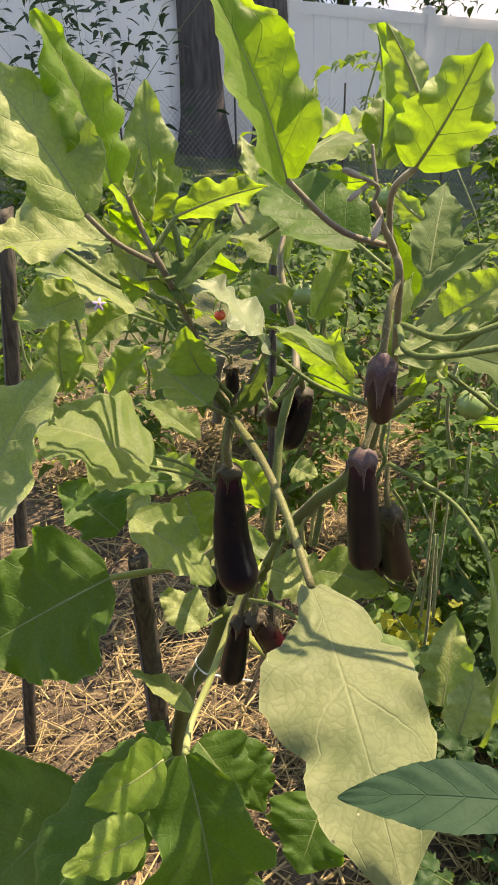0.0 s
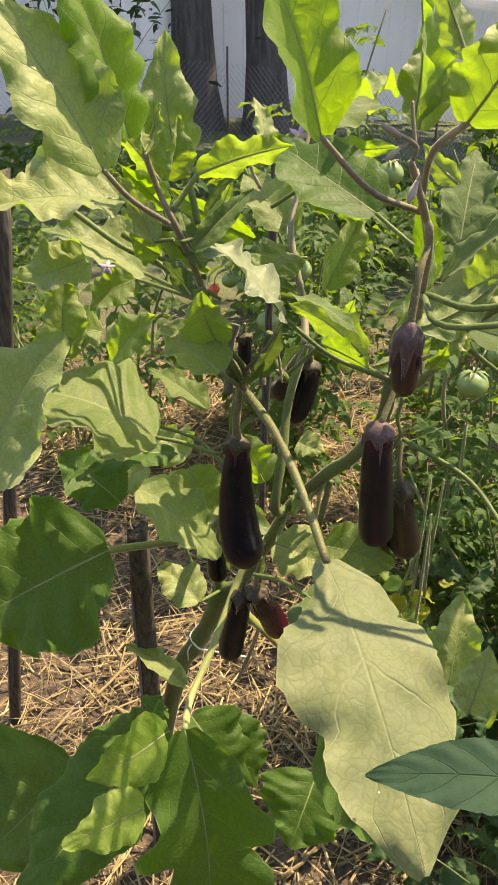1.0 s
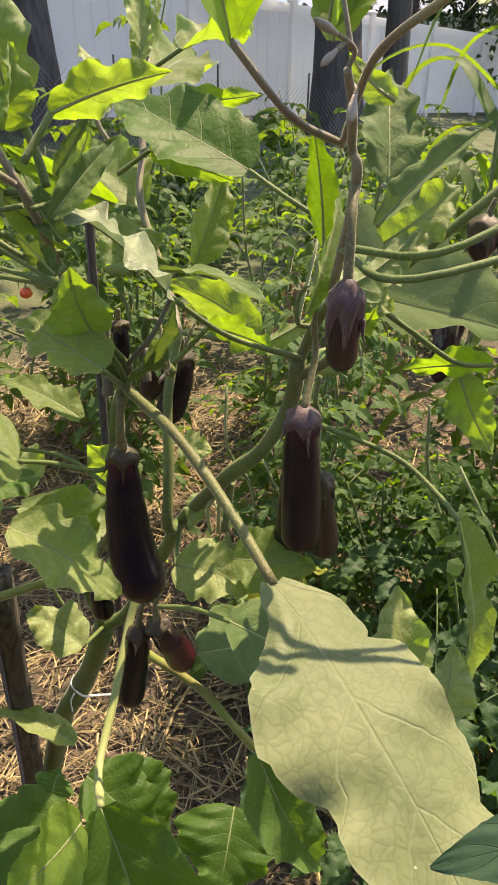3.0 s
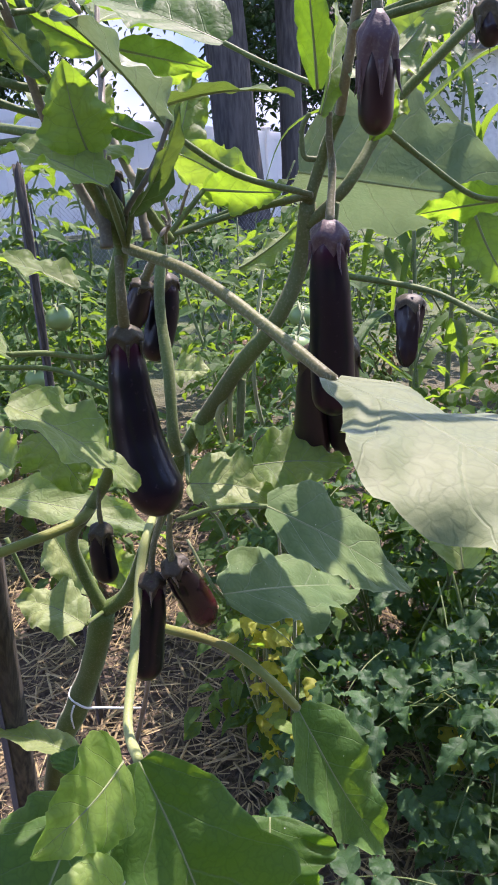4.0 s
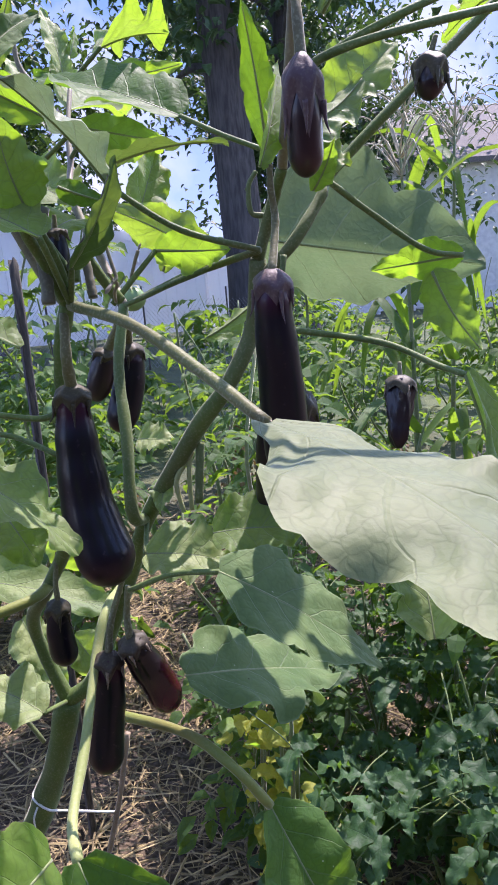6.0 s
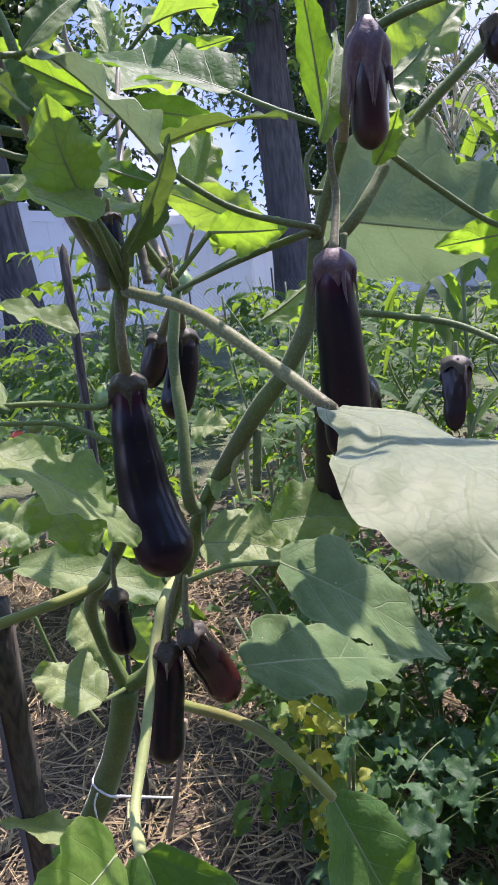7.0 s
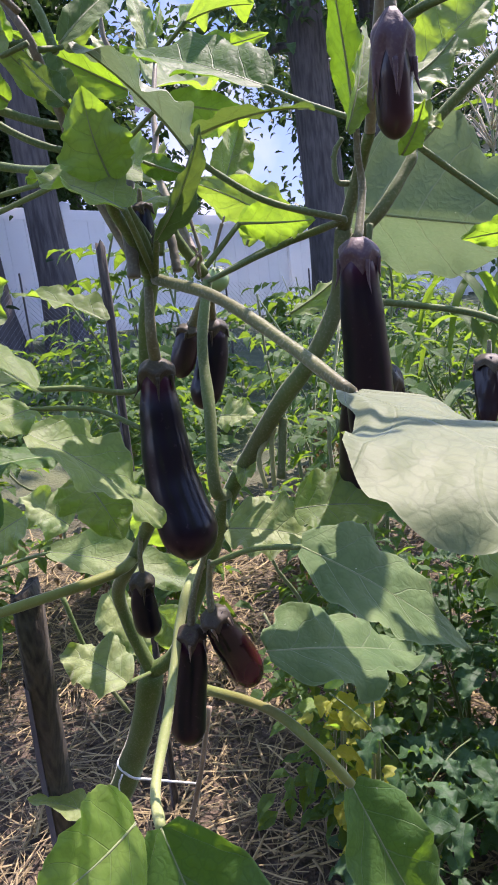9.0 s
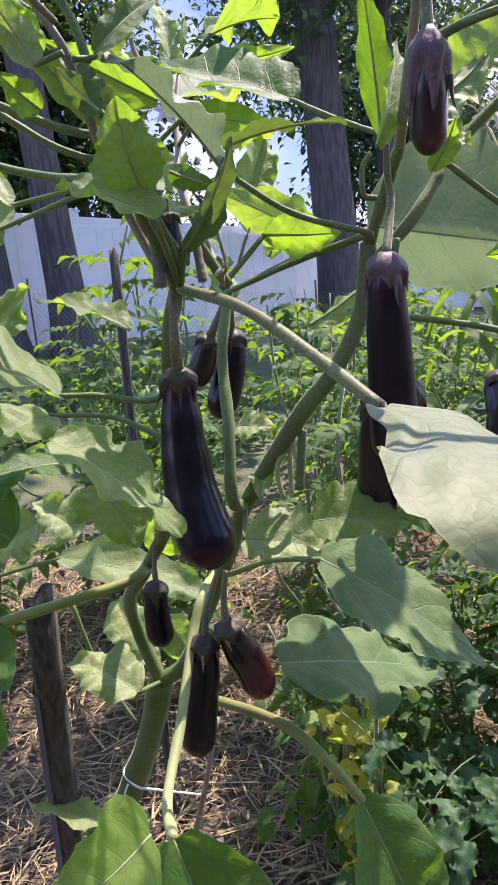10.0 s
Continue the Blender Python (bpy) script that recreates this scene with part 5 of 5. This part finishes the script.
leaf((-0.126, 0.686, 1.192), (-0.179, 0.643, 1.181), (0.14, -0.39, 0.91), 0.068, seed=65, stalk=[(-0.045, 0.632, 1.175), (-0.080, 0.665, 1.189)])
leaf((-0.183, 0.757, 1.229), (-0.131, 0.757, 1.285), (-0.47, -0.77, 0.43), 0.068, seed=66)
leaf((-0.213, 0.695, 1.262), (-0.211, 0.720, 1.342), (0.31, -0.91, 0.28), 0.052, seed=67)
leaf((-0.131, 0.712, 1.346), (-0.223, 0.701, 1.390), (0.43, -0.33, 0.84), 0.070, seed=68, stalk=[(-0.059, 0.621, 1.351)])
leaf((-0.147, 0.761, 1.332), (-0.162, 0.803, 1.402), (0.36, 0.83, -0.42), 0.039, seed=69)
leaf((-0.111, 0.708, 1.146), (-0.214, 0.648, 1.145), (0.09, -0.17, 0.98), 0.059, material=SHADED_LEAF, seed=70)

leaf((-0.185, 0.665, 1.040), (-0.339, 0.612, 0.971), (-0.30, -0.60, 0.70), 0.200, material=SHADED_LEAF, fold=10, curl=(.05,.1), lobe=0.03, stalk_r=0.0042, stalk_material=YELLOW_STEM, seed=71, stalk=[(-0.066, 0.714, 1.046), (-0.090, 0.690, 1.044)])
leaf((-0.079, 0.493, 0.962), (-0.056, 0.415, 0.714), (0.19, -0.93, 0.31), 0.127, peak=0.85, fold=16, lobes=3, lobe=0.24, wave=0.08, material=SHADED_LEAF, seed=72)
# two added bright leaves stand in for sunlit patches on one larger leaf
leaf((-0.091, 0.457, 1.001), (-0.148, 0.400, 1.012), (0.67, -0.58, 0.46), 0.064, material=BACKLIT_LEAF, fold=8, lobe=0.05, wave=0.04, peak=0.62, seed=73)
leaf((-0.104, 0.410, 0.960), (-0.160, 0.358, 0.981), (0.70, -0.64, 0.32), 0.060, material=BACKLIT_LEAF, fold=8, lobe=0.05, wave=0.04, peak=0.62, seed=74)
leaf((-0.118, 0.597, 0.825), (-0.243, 0.533, 0.760), (-0.23, -0.43, 0.87), 0.122, material=SHADED_LEAF, seed=75)
leaf((-0.124, 0.553, 0.908), (-0.116, 0.564, 0.925), (-0.28, -0.76, 0.59), 0.043, material=SHADED_LEAF, seed=76)
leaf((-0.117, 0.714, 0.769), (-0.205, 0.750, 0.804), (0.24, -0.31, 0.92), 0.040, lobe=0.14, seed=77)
leaf((-0.108, 0.694, 0.733), (-0.037, 0.654, 0.665), (0.38, -0.56, 0.73), 0.119, material=SHADED_LEAF, seed=78)
leaf((-0.223, 0.559, 0.803), (-0.317, 0.461, 0.759), (-0.05, -0.37, 0.93), 0.189, material=SHADED_LEAF, seed=79)
leaf((0.044, 0.435, 1.227), (0.094, 0.239, 1.180), (0.10, -0.21, 0.97), 0.125, peak=0.90, fold=-5, arch=0.06, wave=0.06, lobes=3, lobe=0.05, material=DOWNY_LEAF, curl=(-.08,-.02), bites=((1, .15, .55, .12), (1, .27, .14, .014), (1, .63, .28, .06), (1, .86, -.30, .07), (0, .27, .18, .02), (0, .86, -.30, .08), (0, .36, -.10, .05), (0, .50, .12, .05), (0, .64, -.14, .06)), rib=False, stalk_r=0.0034, stalk_material=FUZZY_STEM, label="large pale sunlit drooping leaf with quilted veins", seed=81, stalk=[(-0.026, 0.598, 1.281), (0.002, 0.545, 1.270), (0.026, 0.490, 1.248)])
leaf((0.145, 0.237, 1.266), (0.057, 0.245, 1.253), (-0.16, -0.35, 0.92), 0.039, rib=False, material=BLUE_LEAF, lobe=0.01, fold=5, wave=0.012, curl=(.02,.02), bites=((0, .5, .0, .1),), label="smooth dark blue-green pointed leaf", seed=181)
leaf((0.179, 0.472, 1.226), (0.190, 0.455, 1.037), (0.73, -0.68, 0.10), 0.045, fold=30, wave=0.06, seed=82, stalk=[(0.111, 0.573, 1.251), (0.157, 0.533, 1.241), (0.177, 0.498, 1.228)])
leaf((0.034, 0.525, 1.113), (0.136, 0.508, 1.027), (0.51, -0.50, 0.70), 0.089, fold=6, arch=0.04, lobe=0.08, material=GREY_LEAF, wave=0.04, seed=83, stalk=[(-0.017, 0.579, 1.088), (0.009, 0.553, 1.105)])
leaf((0.020, 0.612, 0.992), (0.180, 0.707, 0.896), (0.30, -0.40, 0.85), 0.095, wave=0.10, lobe=0.22, lobes=4, fold=10, material=GREY_LEAF, seed=84)
leaf((0.143, 0.713, 1.309), (0.316, 0.649, 1.273), (0.39, 0.86, 0.34), 0.155, fold=42, wave=0.05, curl=(0, 0), lobe=0.16, material=MILKY_LEAF, label="large grey-green leaf folded along its midrib", seed=85)
leaf((0.244, 0.573, 1.287), (0.180, 0.588, 1.282), (0.19, 0.90, 0.40), 0.032, material=BACKLIT_LEAF, fold=10, seed=86, stalk=[(0.146, 0.573, 1.342), (0.174, 0.573, 1.321), (0.212, 0.569, 1.294)])
stem([(-0.041, 0.749, 0.892), (-0.028, 0.699, 0.915), (0.018, 0.632, 0.927), (0.045, 0.593, 0.914), (0.069, 0.582, 0.878)], 0.0048, 0.0040, material=YELLOW_STEM)
stem([(0.104, 0.530, 1.396), (0.149, 0.464, 1.415), (0.300, 0.520, 1.470)], 0.0024, 0.0020)
stem([(0.104, 0.530, 1.396), (0.122, 0.459, 1.400), (0.280, 0.470, 1.430)], 0.0024, 0.0020)
eggplant([(0.200, 0.538, 1.406), (0.198, 0.535, 1.396), (0.195, 0.532, 1.382)], [.007, .0085, .009, .008], [(0.205, 0.539, 1.419)], material=YOUNG_SKIN, calyx_len=0.022, label="tiny young eggplant wrapped in its calyx", stalk_r=0.0018, seed=90)
eggplant([(0.540, 1.212, 1.060), (0.534, 1.205, 1.010), (0.520, 1.190, 0.945)], [.020, .027, .026, .022, .014], [(0.545, 1.220, 1.085)], material=DULL_SKIN, crumple=0.36, sepal_material=DRY_STEM, calyx_len=0.03, label="shrivelled brown eggplant among the tomato vines", seed=91)
stem([(-0.010, 0.710, 1.030), (-0.028, 0.664, 1.036), (-0.043, 0.640, 1.010), (-0.062, 0.588, 0.975), (-0.079, 0.538, 0.955), (-0.079, 0.493, 0.962)], 0.0040, 0.0036, material=PALE_STEM)
leaf((0.069, 0.582, 0.878), (0.135, 0.545, 0.715), (0.10, -0.80, 0.58), 0.082, material=SHADED_LEAF, fold=14, lobe=0.07, seed=93)
leaf((-0.153, 0.876, 0.999), (0.011, 0.804, 0.947), (0.15, -0.33, 0.93), 0.062, fold=10, seed=94, stalk=[(-0.222, 0.907, 0.978), (-0.186, 0.891, 0.990)])
leaf((-0.103, 0.890, 0.934), (-0.068, 0.843, 0.866), (0.04, -0.82, 0.57), 0.057, seed=95)
leaf((-0.052, 0.891, 0.901), (-0.020, 0.850, 0.851), (-0.29, -0.82, 0.49), 0.050, seed=96)
leaf((-0.022, 0.922, 0.966), (-0.069, 0.931, 1.043), (-0.05, 0.99, -0.15), 0.072, fold=10, seed=97)
leaf((-0.160, 0.790, 1.073), (-0.216, 0.776, 1.048), (-0.17, -0.63, 0.76), 0.066, seed=98)
leaf((-0.131, 0.906, 1.014), (-0.178, 0.916, 1.052), (0.40, -0.65, 0.65), 0.064, seed=99)
stem([(-0.153, 0.902, 0.935), (-0.134, 0.888, 0.858), (-0.102, 0.865, 0.795)], 0.0028, 0.0026)
stem([(-0.015, 0.818, 0.812), (-0.034, 0.814, 0.739), (-0.054, 0.813, 0.675)], 0.0030, 0.0030, material=DRY_STEM)
leaf((0.022, 0.821, 1.406), (0.088, 0.753, 1.393), (0.72, 0.69, 0.04), 0.037, fold=30, lobe=0.05, seed=102, stalk=[(0.016, 0.868, 1.396)])
# unseen leaf, added towards the sun to shade the large folded leaf
leaf((0.240, 0.660, 1.520), (0.340, 0.800, 1.560), (-0.08, -0.22, 0.97), 0.039, fold=10, seed=103)
stem([(-0.059, 0.621, 1.351), (-0.107, 0.682, 1.363), (-0.148, 0.694, 1.378), (-0.195, 0.705, 1.408), (-0.226, 0.698, 1.431)], 0.0032, 0.0024)
leaf((-0.100, 0.596, 1.477), (-0.091, 0.618, 1.509), (0.69, 0.49, -0.53), 0.020, fold=35, lobe=0.04, seed=105)
leaf((-0.100, 0.596, 1.477), (-0.109, 0.606, 1.500), (0.86, -0.26, 0.44), 0.012, fold=30, lobe=0.02, seed=106)

stem([(-0.026, 0.600, 1.292), (-0.027, 0.594, 1.305), (-0.039, 0.584, 1.327), (-0.044, 0.578, 1.341)], 0.0030, 0.0022, seed=21)
stem([(-0.025, 0.600, 1.290), (-0.023, 0.592, 1.302), (-0.023, 0.588, 1.307), (-0.007, 0.580, 1.329), (0.006, 0.576, 1.355)], 0.0024, 0.0016, material=GREY_STUB, seed=22)
stem([(0.010, 0.625, 1.278), (-0.002, 0.622, 1.296), (-0.009, 0.620, 1.312), (-0.006, 0.618, 1.327)], 0.0038, 0.0030, seed=23)
stem([(-0.011, 0.612, 1.306), (-0.011, 0.606, 1.293), (-0.011, 0.602, 1.284)], 0.0030, 0.0032, material=GREY_STUB, name="stub", seed=24)
stem([(-0.017, 0.612, 1.308), (-0.020, 0.606, 1.295)], 0.0026, 0.0022, name="stub", seed=25)
bud([(-0.005, 0.616, 1.326), (-0.000, 0.612, 1.326), (0.002, 0.606, 1.315), (0.004, 0.602, 1.302), (0.005, 0.600, 1.295), (0.002, 0.598, 1.292)], 0.0022, 116)
bud([(0.006, 0.622, 1.278), (0.005, 0.616, 1.285), (0.007, 0.612, 1.290), (0.004, 0.608, 1.294)], 0.0018, 117)
bud([(0.021, 0.640, 1.292), (0.023, 0.636, 1.299), (0.025, 0.634, 1.305), (0.027, 0.632, 1.310)], 0.0013, 118)
stem([(0.043, 0.638, 1.152), (0.035, 0.636, 1.139), (0.037, 0.630, 1.117)], 0.0022, 0.0018, material=PALE_STEM, name="stub")
stem([(0.050, 0.638, 1.161), (0.046, 0.636, 1.149), (0.043, 0.629, 1.118)], 0.0022, 0.0018, material=PALE_STEM, name="stub")
stem([(0.055, 0.629, 1.169), (0.052, 0.625, 1.153), (0.047, 0.620, 1.126)], 0.0034, 0.0032, name="stub")
stem([(0.104, 0.556, 1.300), (0.101, 0.552, 1.283), (0.104, 0.548, 1.269), (0.096, 0.546, 1.253)], 0.0020, 0.0014, name="stub")
stem([(-0.034, 0.600, 1.341), (-0.039, 0.596, 1.322), (-0.039, 0.590, 1.298), (-0.040, 0.586, 1.284)], 0.0040, 0.0042, material=GREY_STUB, name="dried_stub")
eggplant([(-0.028, 0.612, 1.327), (-0.027, 0.610, 1.316), (-0.028, 0.608, 1.296)], [.0042, .0056, .0062, .0054], [(-0.027, 0.612, 1.337)], calyx_len=0.010, label="small blue-black eggplant behind stems", stalk_r=0.0016, seed=112)
flower((0.014, 0.928, 1.437), (-0.3,-0.9,0.1), 0.016, 113)
bud([(0.079, 0.463, 1.499), (0.081, 0.462, 1.505), (0.077, 0.460, 1.509), (0.071, 0.458, 1.512)], 0.0032, 114)
bud([(0.077, 0.460, 1.509), (0.074, 0.459, 1.508), (0.071, 0.457, 1.506)], 0.0027, 115)
bud([(0.083, 0.470, 1.492), (0.084, 0.466, 1.489), (0.083, 0.464, 1.487)], 0.0036, 119)
stem([(0.080, 0.464, 1.505), (0.078, 0.468, 1.518), (0.077, 0.472, 1.528)], 0.0014, 0.0010, material=PURPLE_STEM, seed=26)
flower((-0.153, 0.660, 1.368), (0.1, -0.8, 0.5), 0.008, 120)
leaf((0.024, 0.727, 1.154), (0.051, 0.704, 1.154), (-0.37, -0.45, 0.81), 0.038, seed=116)
leaf((0.033, 0.669, 1.134), (0.020, 0.635, 1.118), (-0.32, -0.32, 0.89), 0.023, seed=117)
leaf((0.104, 0.770, 1.226), (0.162, 0.754, 1.265), (0.59, 0.36, -0.72), 0.031, seed=118)
leaf((0.021, 0.666, 1.292), (-0.001, 0.632, 1.272), (-0.88, 0.42, 0.24), 0.025, fold=35, seed=119)
leaf((0.124, 0.626, 1.368), (0.102, 0.592, 1.453), (0.47, 0.77, 0.43), 0.028, fold=32, material=SHADED_LEAF, seed=120)
leaf((0.005, 0.613, 1.362), (0.064, 0.521, 1.363), (0.06, 0.04, 1.00), 0.023, fold=8, lobe=0.08, material=GREY_LEAF, seed=121)

leaf((0.300, 0.520, 1.470), (0.480, 0.600, 1.460), (0.09, -0.07, 0.99), 0.193, fold=12, seed=122)
leaf((0.280, 0.470, 1.430), (0.440, 0.420, 1.400), (0.14, -0.15, 0.98), 0.168, fold=12, seed=123)
# another out-of-view leaf added as a sun blocker over the folded leaf
leaf((0.290, 0.600, 1.455), (0.360, 0.780, 1.470), (-0.04, -0.07, 1.00), 0.043, seed=124)

leaf((-0.144, 0.737, 1.331), (-0.191, 0.720, 1.304), (-0.11, -0.74, 0.66), 0.049, seed=125, stalk=[(-0.059, 0.621, 1.351)])
leaf((-0.183, 0.727, 1.277), (-0.227, 0.709, 1.286), (0.39, -0.55, 0.74), 0.055, seed=126)
leaf((-0.188, 0.717, 1.357), (-0.244, 0.675, 1.347), (0.31, -0.59, 0.75), 0.063, seed=127)
leaf((-0.091, 0.699, 0.936), (-0.148, 0.743, 0.952), (-0.01, -0.35, 0.94), 0.063, seed=128, stalk=[(-0.069, 0.756, 0.907)])
leaf((-0.167, 0.670, 1.103), (-0.242, 0.711, 1.134), (0.09, -0.50, 0.86), 0.074, material=SHADED_LEAF, seed=129)
leaf((-0.098, 0.708, 1.125), (-0.073, 0.661, 1.085), (0.12, -0.61, 0.79), 0.078, seed=130)
leaf((0.003, 0.621, 1.094), (0.067, 0.591, 1.082), (-0.06, -0.48, 0.87), 0.070, seed=131, stalk=[(0.015, 0.674, 1.101)])
leaf((0.052, 0.605, 1.106), (0.119, 0.581, 1.103), (-0.14, -0.48, 0.87), 0.063, seed=132)
leaf((-0.072, 0.740, 0.673), (-0.019, 0.679, 0.609), (0.20, -0.62, 0.76), 0.109, material=SHADED_LEAF, seed=133)
leaf((0.065, 0.678, 0.645), (0.031, 0.601, 0.594), (-0.07, -0.52, 0.85), 0.148, material=SHADED_LEAF, seed=134)
leaf((0.161, 0.483, 1.054), (0.175, 0.540, 1.111), (-0.20, -0.66, 0.72), 0.055, seed=135)
leaf((0.160, 0.416, 1.099), (0.174, 0.443, 1.144), (-0.06, -0.84, 0.53), 0.039, seed=136)
leaf((0.040, 0.636, 1.309), (0.080, 0.591, 1.306), (0.69, 0.58, 0.43), 0.036, fold=14, wave=0.10, lobe=0.10, curl=(-0.4, 0.1), material=BACKLIT_LEAF, seed=137, stalk=[(0.005, 0.632, 1.276)])

leaf((0.010, 0.834, 1.352), (-0.045, 0.939, 1.393), (-0.09, -0.40, 0.91), 0.074, seed=138)
leaf((0.029, 0.777, 1.449), (0.107, 0.765, 1.454), (0.13, 0.95, 0.28), 0.027, fold=10, seed=139)
leaf((0.022, 0.921, 1.469), (0.028, 0.953, 1.514), (0.19, -0.81, 0.56), 0.025, fold=14, lobe=0.03, seed=140)
leaf((0.025, 0.913, 1.445), (0.100, 1.075, 1.459), (0.40, -0.26, 0.88), 0.089, seed=141)
leaf((0.010, 0.815, 1.340), (-0.031, 0.756, 1.321), (0.18, -0.42, 0.89), 0.062, seed=142)

stem([(0.096, 0.578, 1.304), (0.064, 0.652, 1.288), (0.027, 0.731, 1.266)], 0.0026, 0.0022, seed=5)
stem([(0.103, 0.583, 1.325), (0.095, 0.585, 1.328), (0.096, 0.589, 1.344), (0.102, 0.590, 1.353)], 0.0020, 0.0016, seed=6)
stem([(0.095, 0.586, 1.331), (0.095, 0.588, 1.340), (0.094, 0.589, 1.343)], 0.0014, 0.0010, name="tendril", seed=7)
stem([(-0.131, 0.636, 1.405), (-0.087, 0.622, 1.384), (-0.059, 0.615, 1.376)], 0.0030, 0.0026, seed=8)
stem([(-0.129, 0.645, 1.402), (-0.089, 0.630, 1.373), (-0.047, 0.617, 1.357)], 0.0024, 0.0022, seed=9)
stem([(-0.079, 0.632, 1.464), (-0.070, 0.624, 1.442), (-0.065, 0.617, 1.419)], 0.0028, 0.0030, seed=10)
stem([(-0.029, 0.718, 1.465), (-0.028, 0.713, 1.445), (-0.019, 0.706, 1.428)], 0.0020, 0.0018, material=PURPLE_STEM, seed=11)
twine([(-0.114, 0.792, 0.797), (-0.118, 0.779, 0.795), (-0.106, 0.767, 0.787), (-0.090, 0.777, 0.772), (-0.037, 0.820, 0.716)], [(-0.115, 0.767, 0.793), (-0.120, 0.764, 0.783), (-0.120, 0.764, 0.765)])
leaf((-0.095, 0.588, 1.413), (-0.121, 0.595, 1.460), (0.25, 0.97, -0.01), 0.024, fold=14, stalk_r=0.0016, lobe=0.06, seed=144, stalk=[(-0.079, 0.580, 1.417)])
leaf((-0.064, 0.557, 1.382), (-0.084, 0.562, 1.406), (0.48, 0.85, 0.20), 0.019, fold=16, stalk_r=0.0016, lobe=0.05, material=GREY_LEAF, seed=145, stalk=[(-0.059, 0.581, 1.378)])
leaf((-0.061, 0.591, 1.416), (-0.035, 0.596, 1.457), (0.35, 0.88, -0.32), 0.020, fold=26, stalk_r=0.0016, lobe=0.05, seed=146, stalk=[(-0.074, 0.583, 1.414)])
leaf((0.055, 0.692, 1.292), (0.070, 0.679, 1.336), (0.55, 0.83, 0.07), 0.021, fold=20, lobe=0.03, seed=147)
leaf((-0.018, 0.662, 1.357), (0.017, 0.672, 1.345), (-0.25, 0.97, 0.06), 0.021, fold=22, lobe=0.03, material=SHADED_LEAF, seed=148)

leaf((-0.046, 0.565, 1.341), (-0.055, 0.550, 1.388), (0.01, -0.95, -0.31), 0.045, material=BACKLIT_LEAF, fold=24, wave=0.06, lobe=0.10, label="bright leaf lit from behind near the top shoots", seed=201, stalk=[(-0.026, 0.598, 1.281), (-0.031, 0.580, 1.308)])
leaf((0.221, 0.576, 1.278), (0.245, 0.552, 1.222), (0.48, 0.86, -0.16), 0.040, material=BACKLIT_LEAF, fold=10, seed=203)
leaf((0.118, 0.535, 1.336), (0.126, 0.519, 1.363), (-0.13, -0.88, -0.45), 0.017, material=BACKLIT_LEAF, fold=14, lobe=0.04, seed=202)
leaf((-0.022, 0.646, 1.400), (-0.091, 0.649, 1.440), (-0.10, -0.99, -0.11), 0.032, material=BACKLIT_LEAF, fold=14, wave=0.07, lobe=0.10, seed=204)
leaf((-0.057, 0.616, 1.382), (-0.110, 0.599, 1.438), (0.04, -0.97, -0.26), 0.020, fold=26, wave=0.07, seed=205)
leaf((-0.059, 0.597, 1.390), (-0.080, 0.632, 1.425), (-0.01, -0.71, 0.70), 0.023, fold=20, lobe=0.06, material=GREY_LEAF, seed=206)
leaf((-0.059, 0.628, 1.424), (-0.034, 0.634, 1.461), (0.18, -0.98, 0.04), 0.017, fold=18, lobe=0.05, material=GREY_LEAF, seed=207)
leaf((-0.097, 0.616, 1.394), (-0.118, 0.604, 1.414), (0.22, -0.93, -0.28), 0.023, material=BACKLIT_LEAF, fold=18, seed=208)
leaf((-0.093, 0.635, 1.428), (-0.123, 0.619, 1.463), (0.13, -0.93, -0.33), 0.030, material=BACKLIT_LEAF, fold=16, wave=0.07, seed=209)
leaf((-0.128, 0.518, 0.900), (-0.236, 0.393, 0.817), (0.00, -0.55, 0.83), 0.120, fold=10, lobe=0.12, wave=0.06, material=SHADED_LEAF, seed=210)
